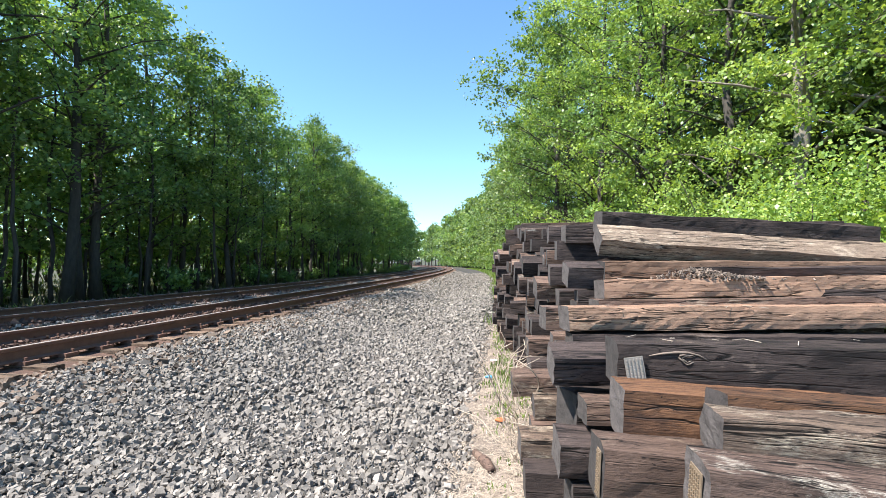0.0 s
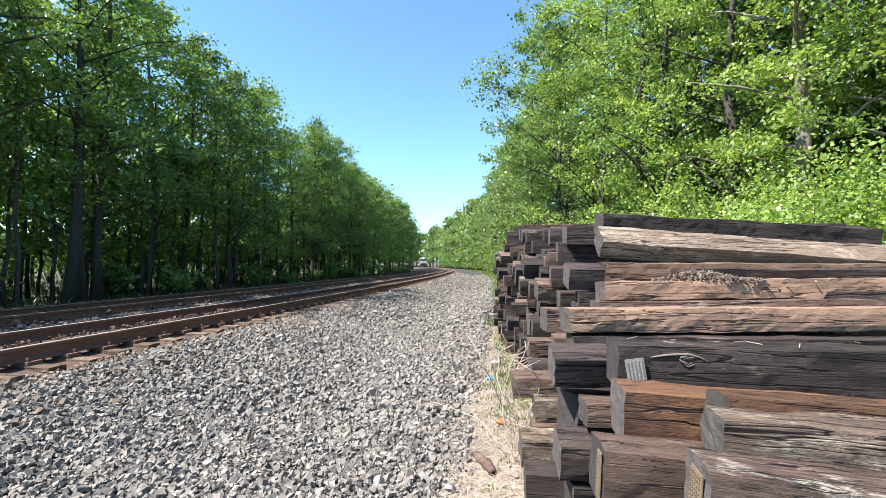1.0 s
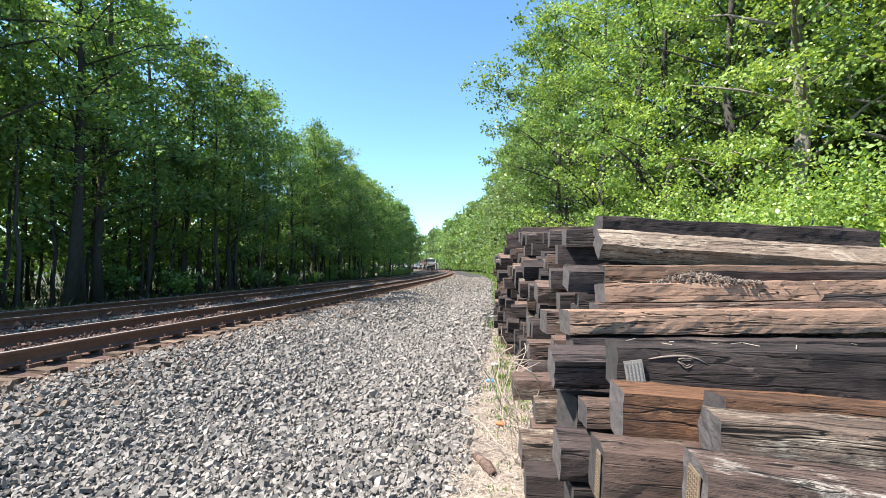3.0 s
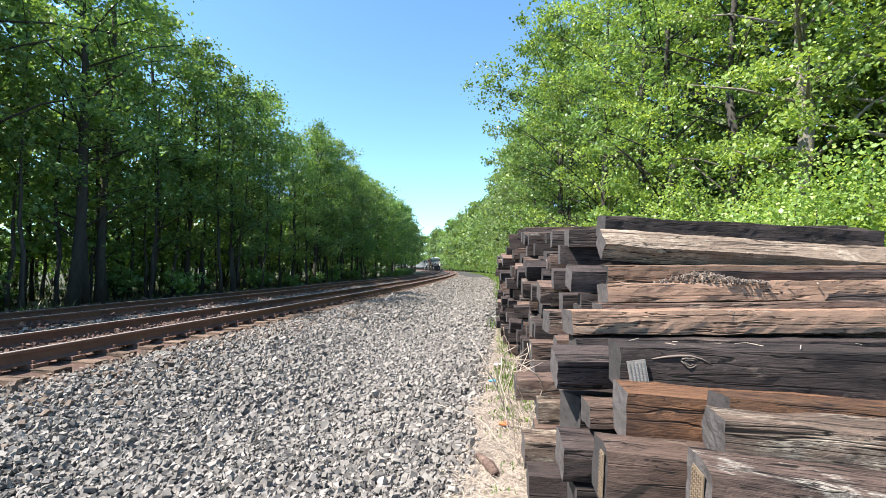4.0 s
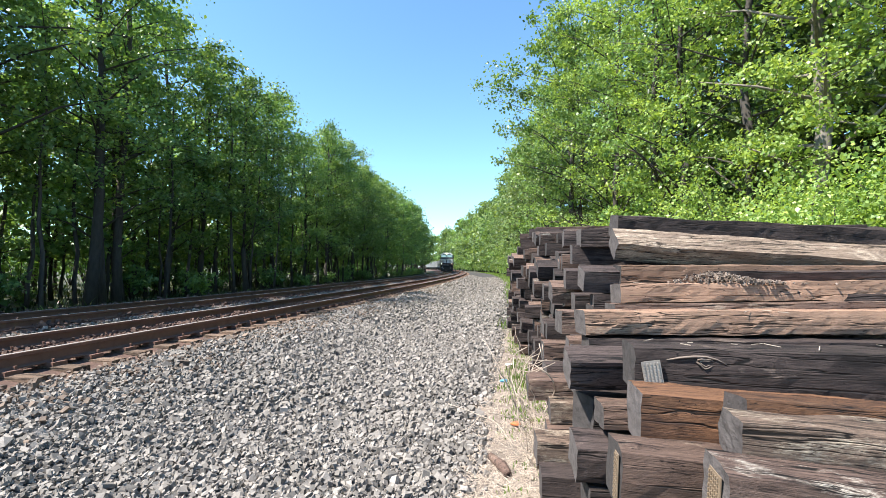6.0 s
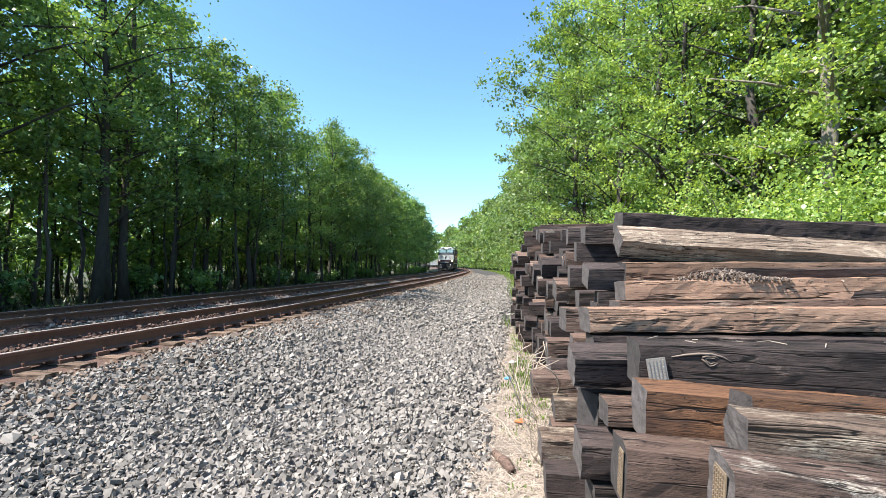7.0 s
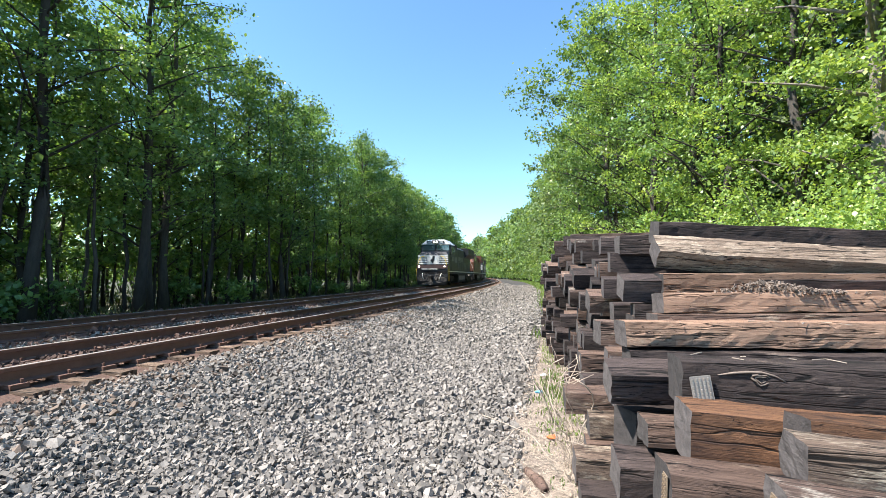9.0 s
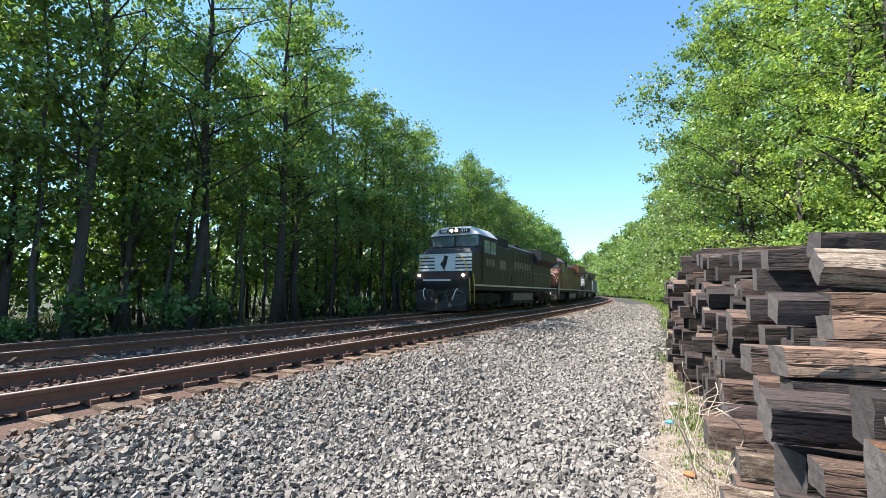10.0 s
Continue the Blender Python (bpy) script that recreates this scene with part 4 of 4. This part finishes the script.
# ---- the train ----
BLACK_PAINT = material("black_locomotive_paint", (0.016, 0.016, 0.019), 0.5, scale=1.5, fine=30, bump=0.05, depth=0.004, spread=0.5)
GRIMY_BLACK = material("grimy_underframe", (0.028, 0.025, 0.023), 0.8, scale=3, fine=40, bump=0.3, spread=0.5)
WHITE_PAINT = material("white_locomotive_paint", (0.72, 0.72, 0.70), 0.45, scale=2, fine=40, bump=0.05, spread=0.12)
# Pale grey that puts the sky's reflection into the roof colour.
ROOF_SKY_SHEEN = material("roof_paint_with_sky_sheen", (0.50, 0.51, 0.52), 0.4, scale=2, fine=40, bump=0.05, spread=0.15)
RED_PAINT = material("orange_red_locomotive_paint", (0.13, 0.048, 0.028), 0.45, scale=1.5, fine=40, bump=0.05, spread=0.3)
TANK_GREY = material("dusty_grey_tank", (0.20, 0.19, 0.18), 0.6, scale=2, fine=40, bump=0.1, spread=0.3)
YELLOW_PAINT = material("yellow_handrail_paint", (0.75, 0.55, 0.05), 0.5, scale=4, fine=50, bump=0.05, spread=0.15)
BEAM_RED = material("faded_red_beam", (0.06, 0.035, 0.034), 0.7, scale=3, fine=40, bump=0.1, spread=0.3)
CAR_GREY = material("weathered_grey_wagon_paint", (0.36, 0.36, 0.35), 0.6, scale=1.2, fine=25, bump=0.1, spread=0.3, by_object=0.2)
LAMP_GLOW = glowing("headlight_glow", (1.0, 0.86, 0.55), 14.0)
DITCH_GLOW = glowing("ditch_light_glow", (1.0, 0.9, 0.7), 7.0)
WINDOW_GLASS = bpy.data.materials.new("cab_window_glass")
WINDOW_GLASS.use_nodes = True
WINDOW_GLASS.node_tree.nodes["Principled BSDF"].inputs["Base Color"].default_value = (0.32, 0.40, 0.48, 1)
WINDOW_GLASS.node_tree.nodes["Principled BSDF"].inputs["Roughness"].default_value = 0.08
WINDOW_GLASS.node_tree.nodes["Principled BSDF"].inputs["Metallic"].default_value = 0.7
VEHICLES = []


def prism(rings):
    """A solid through closed rings of equal length."""
    bm = bmesh.new()
    R = [[bm.verts.new(p) for p in ring] for ring in rings]
    n = len(R[0])
    for a, b in zip(R, R[1:]):
        for k in range(n):
            bm.faces.new((a[k], a[(k + 1) % n], b[(k + 1) % n], b[k]))
    bm.faces.new(list(reversed(R[0])))
    bm.faces.new(R[-1])
    bmesh.ops.recalc_face_normals(bm, faces=bm.faces)
    return bm


def section(y, half, z0, z1, chamfer_x, chamfer_z):
    return [(-half, y, z0), (half, y, z0), (half, y, z1 - chamfer_z), (half - chamfer_x, y, z1), (-half + chamfer_x, y, z1), (-half, y, z1 - chamfer_z)]


def rod(points, r, sides=6):
    return tube(bmesh.new(), points, [r] * len(points), sides)


def wheel_mesh():
    bm = bmesh.new()
    for r, d0, d1 in ((0.53, -0.065, 0.05), (0.565, 0.05, 0.08), (0.12, -0.10, -0.06)):
        m = pose(0, 0, 0, 0, 90, 0)
        bmesh.ops.create_cone(bm, cap_ends=True, segments=22, radius1=r, radius2=r, depth=abs(d1 - d0), matrix=Matrix.Translation(((d0 + d1) / -2, 0, 0)) @ m)
    me = bpy.data.meshes.new("wheel")
    bm.to_mesh(me)
    bm.free()
    me.materials.append(GRIMY_BLACK)
    return me


def truck(thing, y, axles, gap, wheel):
    half = gap * (axles - 1) / 2
    t = part("truck", boxed(-0.55, 0.55, y - 0.3, y + 0.3, 0.5, 1.12), GRIMY_BLACK, thing)
    for side in (-1, 1):
        x = side * 1.12
        bm = prism([[(x - 0.08, y - half - 0.5, 0.62), (x + 0.08, y - half - 0.5, 0.62), (x + 0.08, y - half - 0.5, 0.95), (x - 0.08, y - half - 0.5, 0.95)],
                    [(x - 0.08, y - half * 0.4, 0.42), (x + 0.08, y - half * 0.4, 0.42), (x + 0.08, y - half * 0.4, 1.02), (x - 0.08, y - half * 0.4, 1.02)],
                    [(x - 0.08, y + half * 0.4, 0.42), (x + 0.08, y + half * 0.4, 0.42), (x + 0.08, y + half * 0.4, 1.02), (x - 0.08, y + half * 0.4, 1.02)],
                    [(x - 0.08, y + half + 0.5, 0.62), (x + 0.08, y + half + 0.5, 0.62), (x + 0.08, y + half + 0.5, 0.95), (x - 0.08, y + half + 0.5, 0.95)]])
        part("side_frame", bm, GRIMY_BLACK, t)
        for k in range(axles):
            ya = y - half + gap * k
            w = new("wheel", wheel)
            w.parent = t
            w.matrix_basis = Matrix.Translation((side * 0.755, ya, 0.53)) @ pose(0, 0, 0, 0, 0, 0 if side > 0 else 180)
            part("axle_box", boxed(x - 0.14, x + 0.14, ya - 0.16, ya + 0.16, 0.36, 0.72, bevel=0.03), GRIMY_BLACK, t)


def build_locomotive(label, hull, rails, stripes, lit, wheel):
    loco = tagged(new("locomotive"), label, "locomotive", "train")
    L = 22.3
    part("underframe", prism([section(0.55, 1.50, 1.18, 1.50, 0.02, 0.02), section(L - 0.5, 1.50, 1.18, 1.50, 0.02, 0.02)]), GRIMY_BLACK, loco)
    for side in (-1, 1):
        part("sill_stripe", boxed(side * 1.512 - 0.006, side * 1.512 + 0.006, 1.3, L - 0.9, 1.40, 1.49), WHITE_PAINT, loco, "white reflective sill stripe")
    # pilot, plow, coupler and hoses
    part("pilot", boxed(-1.58, 1.58, 0.55, 0.67, 0.55, 1.78, bevel=0.02), BLACK_PAINT, loco)
    part("end_beam", boxed(-1.56, 1.56, 0.50, 0.545, 1.72, 2.10), BEAM_RED if lit else hull, loco, "dull red end beam")
    part("end_stripe", boxed(-1.05, 0.55, 0.48, 0.497, 1.64, 1.72), WHITE_PAINT, loco, "white stripe on the pilot")
    part("snow_plow", prism([[(-1.45, 0.5, 0.12), (0, 0.05, 0.12), (1.45, 0.5, 0.12), (1.45, 0.62, 0.12), (-1.45, 0.62, 0.12)],
                             [(-1.48, 0.4, 0.5), (0, 0.22, 0.5), (1.48, 0.4, 0.5), (1.48, 0.62, 0.5), (-1.48, 0.62, 0.5)],
                             [(-1.45, 0.48, 0.92), (0, 0.44, 0.92), (1.45, 0.48, 0.92), (1.45, 0.62, 0.92), (-1.45, 0.62, 0.92)]]), GRIMY_BLACK, loco)
    c = part("coupler", boxed(-0.14, 0.14, -0.12, 0.6, 0.78, 1.02, bevel=0.04), GRIMY_BLACK, loco)
    part("knuckle", boxed(-0.22, 0.10, -0.26, -0.05, 0.74, 1.06, bevel=0.06), GRIMY_BLACK, c)
    for x in (-0.95, -0.7, -0.45, 0.45, 0.7, 0.95):
        part("air_hose", rod([(x, 0.52, 1.25), (x * 0.97, 0.30, 1.12), (x * 0.9, 0.2, 0.85), (x * 0.8, 0.24, 0.66)], 0.028), GRIMY_BLACK if abs(x) < 0.9 else WHITE_PAINT, loco)
    for side in (-1, 1):
        part("uncoupling_lever", rod([(side * 0.3, 0.45, 1.1), (side * 0.9, 0.4, 1.2), (side * 1.3, 0.4, 1.05)], 0.016), TANK_GREY, loco)
        for k in range(4):
            part("step", boxed(min(side * 1.15, side * 1.56), max(side * 1.15, side * 1.56), 0.7, 1.1, 0.42 + 0.29 * k, 0.45 + 0.29 * k), GRIMY_BLACK, loco)
        part("grab_rail", rod([(side * 1.60, 0.62, 0.5), (side * 1.60, 0.58, 1.6), (side * 1.34, 0.62, 2.55), (side * 1.12, 0.62, 2.92), (side * 0.8, 0.66, 2.95)], 0.026), rails, loco, "painted grab rail")
        part("grab_rail", rod([(side * 1.60, 1.16, 0.5), (side * 1.60, 1.14, 1.7), (side * 1.46, 1.0, 2.55)], 0.026), rails, loco, "painted grab rail")
    # nose
    part("nose", prism([[(-1.56, 0.95, 1.50), (1.56, 0.95, 1.50), (1.56, 2.4, 1.50), (-1.56, 2.4, 1.50)],
                        [(-1.56, 1.00, 3.02), (1.56, 1.00, 3.02), (1.56, 2.4, 3.02), (-1.56, 2.4, 3.02)],
                        [(-1.26, 1.35, 3.40), (1.26, 1.35, 3.40), (1.48, 2.4, 3.55), (-1.48, 2.4, 3.55)]]), hull, loco)
    if stripes:
        for side in (-1, 1):
            for k in range(5):
                z = 2.17 + 0.185 * k
                x0, x1 = sorted((side * 0.62, side * 1.55))
                part("nose_stripe", boxed(x0, x1, 0.93, 0.99, z, z + 0.115), WHITE_PAINT, loco, "white painted nose stripe")
            x0, x1 = sorted((side * 0.03, side * 0.60))
            part("emblem_panel", boxed(x0, x1, 0.935, 0.99, 2.17, 3.02), WHITE_PAINT, loco, "white panel round a dark emblem")
        part("emblem", prism([[(-0.26, 0.915, 2.55), (-0.05, 0.915, 2.25), (0.10, 0.915, 2.50), (0.20, 0.915, 2.95), (-0.02, 0.915, 3.00), (-0.08, 0.915, 2.75)],
                              [(-0.26, 0.932, 2.55), (-0.05, 0.932, 2.25), (0.10, 0.932, 2.50), (0.20, 0.932, 2.95), (-0.02, 0.932, 3.00), (-0.08, 0.932, 2.75)]]), BLACK_PAINT, loco, "dark emblem on white")
        part("nose_stripe", boxed(-1.55, 1.55, 0.925, 0.99, 3.035, 3.085), WHITE_PAINT, loco, "white painted nose stripe")
    # cab
    part("cab", prism([section(2.25, 1.57, 1.50, 4.32, 0.30, 0.26), section(4.9, 1.57, 1.50, 4.32, 0.30, 0.26)]), hull, loco)
    # lead unit's roof is coloured pale in place of reflected sky
    part("roof", prism([[(-1.50, 2.12, 4.22), (1.50, 2.12, 4.22), (1.56, 4.95, 4.22), (-1.56, 4.95, 4.22)],
                        [(-1.02, 2.24, 4.62), (1.02, 2.24, 4.62), (1.10, 4.95, 4.66), (-1.10, 4.95, 4.66)],
                        [(-0.85, 2.5, 4.74), (0.85, 2.5, 4.74), (0.9, 4.9, 4.76), (-0.9, 4.9, 4.76)]]), ROOF_SKY_SHEEN if lit else hull, loco, "cab roof, sky reflection painted on the lead unit")
    for side in (-1, 1):
        x0, x1 = sorted((side * 0.09, side * 1.40))
        part("windshield", boxed(x0, x1, 2.215, 2.25, 3.60, 4.18, bevel=0.01), WINDOW_GLASS, loco, "dark reflecting windshield")
        part("window_frame", boxed(x0 - 0.03, x1 + 0.03, 2.225, 2.249, 3.55, 3.60), BLACK_PAINT, loco)
        for y in (2.75, 3.75):
            part("cab_window", boxed(side * 1.575 - 0.012, side * 1.575 + 0.012, y, y + 0.8, 3.25, 3.95, bevel=0.01), WINDOW_GLASS, loco)
        part("cab_door", boxed(side * 1.575 - 0.02, side * 1.575 + 0.02, 2.42, 2.66, 1.6, 3.7), hull, loco)
        part("number_board", boxed(*sorted((side * 0.42, side * 0.92)), 2.10, 2.17, 4.36, 4.56), BLACK_PAINT, loco, "number board with plain pale bars")
        for k in range(3):
            x = side * (0.5 + 0.13 * k)
            part("number_bar", boxed(x - 0.035, x + 0.035, 2.085, 2.099, 4.40, 4.52), WHITE_PAINT, loco)
        if lit:
            bm = bmesh.new()
            bmesh.ops.create_cone(bm, cap_ends=True, segments=16, radius1=0.08, radius2=0.08, depth=0.06, matrix=Matrix.Translation((side * 0.15, 2.06, 4.48)) @ pose(0, 0, 0, 90))
            part("headlight", bm, LAMP_GLOW, loco, "glowing headlight")
            bm = bmesh.new()
            bmesh.ops.create_cone(bm, cap_ends=True, segments=16, radius1=0.06, radius2=0.06, depth=0.06, matrix=Matrix.Translation((side * 1.28, 0.46, 1.93)) @ pose(0, 0, 0, 90))
            part("ditch_light", bm, DITCH_GLOW, loco, "glowing ditch light")
    part("headlight_housing", boxed(-0.34, 0.34, 2.07, 2.4, 4.32, 4.64, bevel=0.02), BLACK_PAINT, loco)
    part("wiper", rod([(0.15, 2.19, 3.58), (0.75, 2.18, 3.72)], 0.015, 4), GRIMY_BLACK, loco)
    part("horn", rod([(0.5, 3.4, 4.76), (0.5, 3.4, 4.98), (0.5, 2.95, 5.0)], 0.05), GRIMY_BLACK, loco)
    # hood, radiator, brake box
    part("hood", prism([section(4.9, 1.0, 1.50, 4.40, 0.32, 0.20), section(21.3, 1.0, 1.50, 4.40, 0.32, 0.20)]), hull, loco)
    part("equipment_cabinet", prism([section(4.95, 1.42, 1.50, 4.05, 0.3, 0.2), section(8.0, 1.42, 1.50, 4.05, 0.3, 0.2)]), hull, loco)
    part("brake_grille", boxed(-1.34, 1.34, 5.3, 7.7, 3.3, 4.52, bevel=0.08), GRIMY_BLACK, loco)
    part("radiator", prism([[(-1.05, 15.6, 3.35), (1.05, 15.6, 3.35), (1.55, 15.6, 3.75), (1.55, 15.6, 4.55), (-1.55, 15.6, 4.55), (-1.55, 15.6, 3.75)],
                            [(-1.05, 21.4, 3.35), (1.05, 21.4, 3.35), (1.55, 21.4, 3.75), (1.55, 21.4, 4.55), (-1.55, 21.4, 4.55), (-1.55, 21.4, 3.75)]]), hull, loco)
    for y in (16.2, 17.9, 19.6):
        part("radiator_fan", boxed(-1.1, 1.1, y, y + 1.3, 4.55, 4.66, bevel=0.03), GRIMY_BLACK, loco)
    part("exhaust_stack", boxed(-0.4, 0.4, 12.2, 13.0, 4.36, 4.68, bevel=0.05), GRIMY_BLACK, loco)
    for side in (-1, 1):
        for k in range(9):
            y = 8.25 + 0.82 * k
            part("hood_door", boxed(side * 1.008 - 0.012, side * 1.008 + 0.012, y, y + 0.76, 1.62, 3.9), hull, loco)
        part("side_emblem", boxed(side * 1.43 - 0.006, side * 1.43 + 0.006, 5.7, 6.9, 2.45, 3.05), TANK_GREY, loco, "worn grey emblem plate")
        if stripes:
            for k in range(4):
                part("number_bar", boxed(side * 1.583 - 0.006, side * 1.583 + 0.006, 3.0 + 0.36 * k, 3.24 + 0.36 * k, 2.55, 2.95), TANK_GREY, loco, "plain pale bar on the cab side")
            for k in range(7):
                part("lettering_bar", boxed(side * 1.024 - 0.004, side * 1.024 + 0.004, 10.0 + 0.62 * k, 10.4 + 0.62 * k, 2.75, 3.25), TANK_GREY, loco, "plain pale lettering bar on the hood")
        part("battery_box", boxed(*sorted((side * 0.95, side * 1.42)), 8.2, 10.4, 1.50, 2.25, bevel=0.03), hull, loco)
        posts = [1.2 + 1.62 * k for k in range(13)]
        for y in posts:
            part("handrail_post", rod([(side * 1.49, y, 1.5), (side * 1.49, y, 2.55)], 0.014, 5), TANK_GREY, loco)
        part("handrail", rod([(side * 1.49, y, 2.55) for y in (1.2, 7, 14, 20.64)], 0.014, 5), TANK_GREY, loco)
    part("fuel_tank", prism([section(8.0, 1.42, 0.32, 1.18, 0.1, 0.1), section(13.6, 1.42, 0.32, 1.18, 0.1, 0.1)]), GRIMY_BLACK, loco)
    for side in (-1, 1):
        part("tank_panel", boxed(side * 1.43 - 0.012, side * 1.43 + 0.012, 8.4, 13.2, 0.55, 1.02), TANK_GREY, loco, "dusty grey fuel tank panel")
        part("air_reservoir", rod([(side * 1.2, 14.0, 0.95), (side * 1.2, 15.8, 0.95)], 0.2, 10), GRIMY_BLACK, loco)
    for y in (4.1, 18.2):
        truck(loco, y, 3, 1.9, wheel)
    return loco


def build_wagon(wheel):
    car = tagged(new("freight_wagon"), "weathered grey ribbed gondola wagon behind the locomotives", "freight wagon", "train")
    L = 16.0
    part("sill", boxed(-1.3, 1.3, 0.5, L - 0.5, 0.95, 1.25), GRIMY_BLACK, car)
    for side in (-1, 1):
        part("side_wall", boxed(side * 1.42 - 0.04, side * 1.42 + 0.04, 0.6, L - 0.6, 1.2, 3.7), CAR_GREY, car)
        for k in range(13):
            y = 0.7 + 1.2 * k
            part("rib", boxed(side * 1.5 - 0.05, side * 1.5 + 0.05, y, y + 0.14, 1.2, 3.72), CAR_GREY, car)
        part("top_chord", boxed(side * 1.46 - 0.09, side * 1.46 + 0.09, 0.55, L - 0.55, 3.7, 3.86), CAR_GREY, car)
    for y in (0.6, L - 0.6):
        part("end_wall", boxed(-1.38, 1.38, y - 0.04, y + 0.04, 1.2, 3.72), CAR_GREY, car)
    part("load", boxed(-1.36, 1.36, 0.66, L - 0.66, 1.25, 3.3), GRIMY_BLACK, car)
    part("coupler", boxed(-0.13, 0.13, -0.2, 0.6, 0.78, 1.0), GRIMY_BLACK, car)
    for y in (2.4, L - 2.4):
        truck(car, y, 2, 1.75, wheel)
    return car


def build_train():
    wheel = wheel_mesh()
    VEHICLES.append((build_locomotive("black diesel freight locomotive with white nose stripes, lit headlights", BLACK_PAINT, YELLOW_PAINT, True, True, wheel), 0.0))
    VEHICLES.append((build_locomotive("orange-red trailing diesel locomotive with pale handrails", RED_PAINT, WHITE_PAINT, False, False, wheel), 22.9))
    VEHICLES.append((build_locomotive("black trailing diesel locomotive with pale handrails", BLACK_PAINT, WHITE_PAINT, True, False, wheel), 45.8))
    wagon = build_wagon(wheel)
    for k in range(7):
        VEHICLES.append((wagon if k == 0 else copy_thing(wagon, Matrix()), 69.0 + 16.6 * k))



def motions():
    for thing, gap in VEHICLES:
        rows = []
        for k in range(21):
            t = 0.5 * k
            s = 20.5 + 22.0 * (10.0 - t) + gap
            rows.append((t, Matrix.Translation(along(s, FAR_TRACK, RAIL_Z)) @ pose(0, 0, 0, 0, 0, heading(s))))
        walk(thing, rows)


build_ground()
build_rails()
build_near_ties()
build_far_ties()
build_stones()
build_straw_and_weeds()
build_ferns()
build_litter()
build_trees()
build_train()
motions()
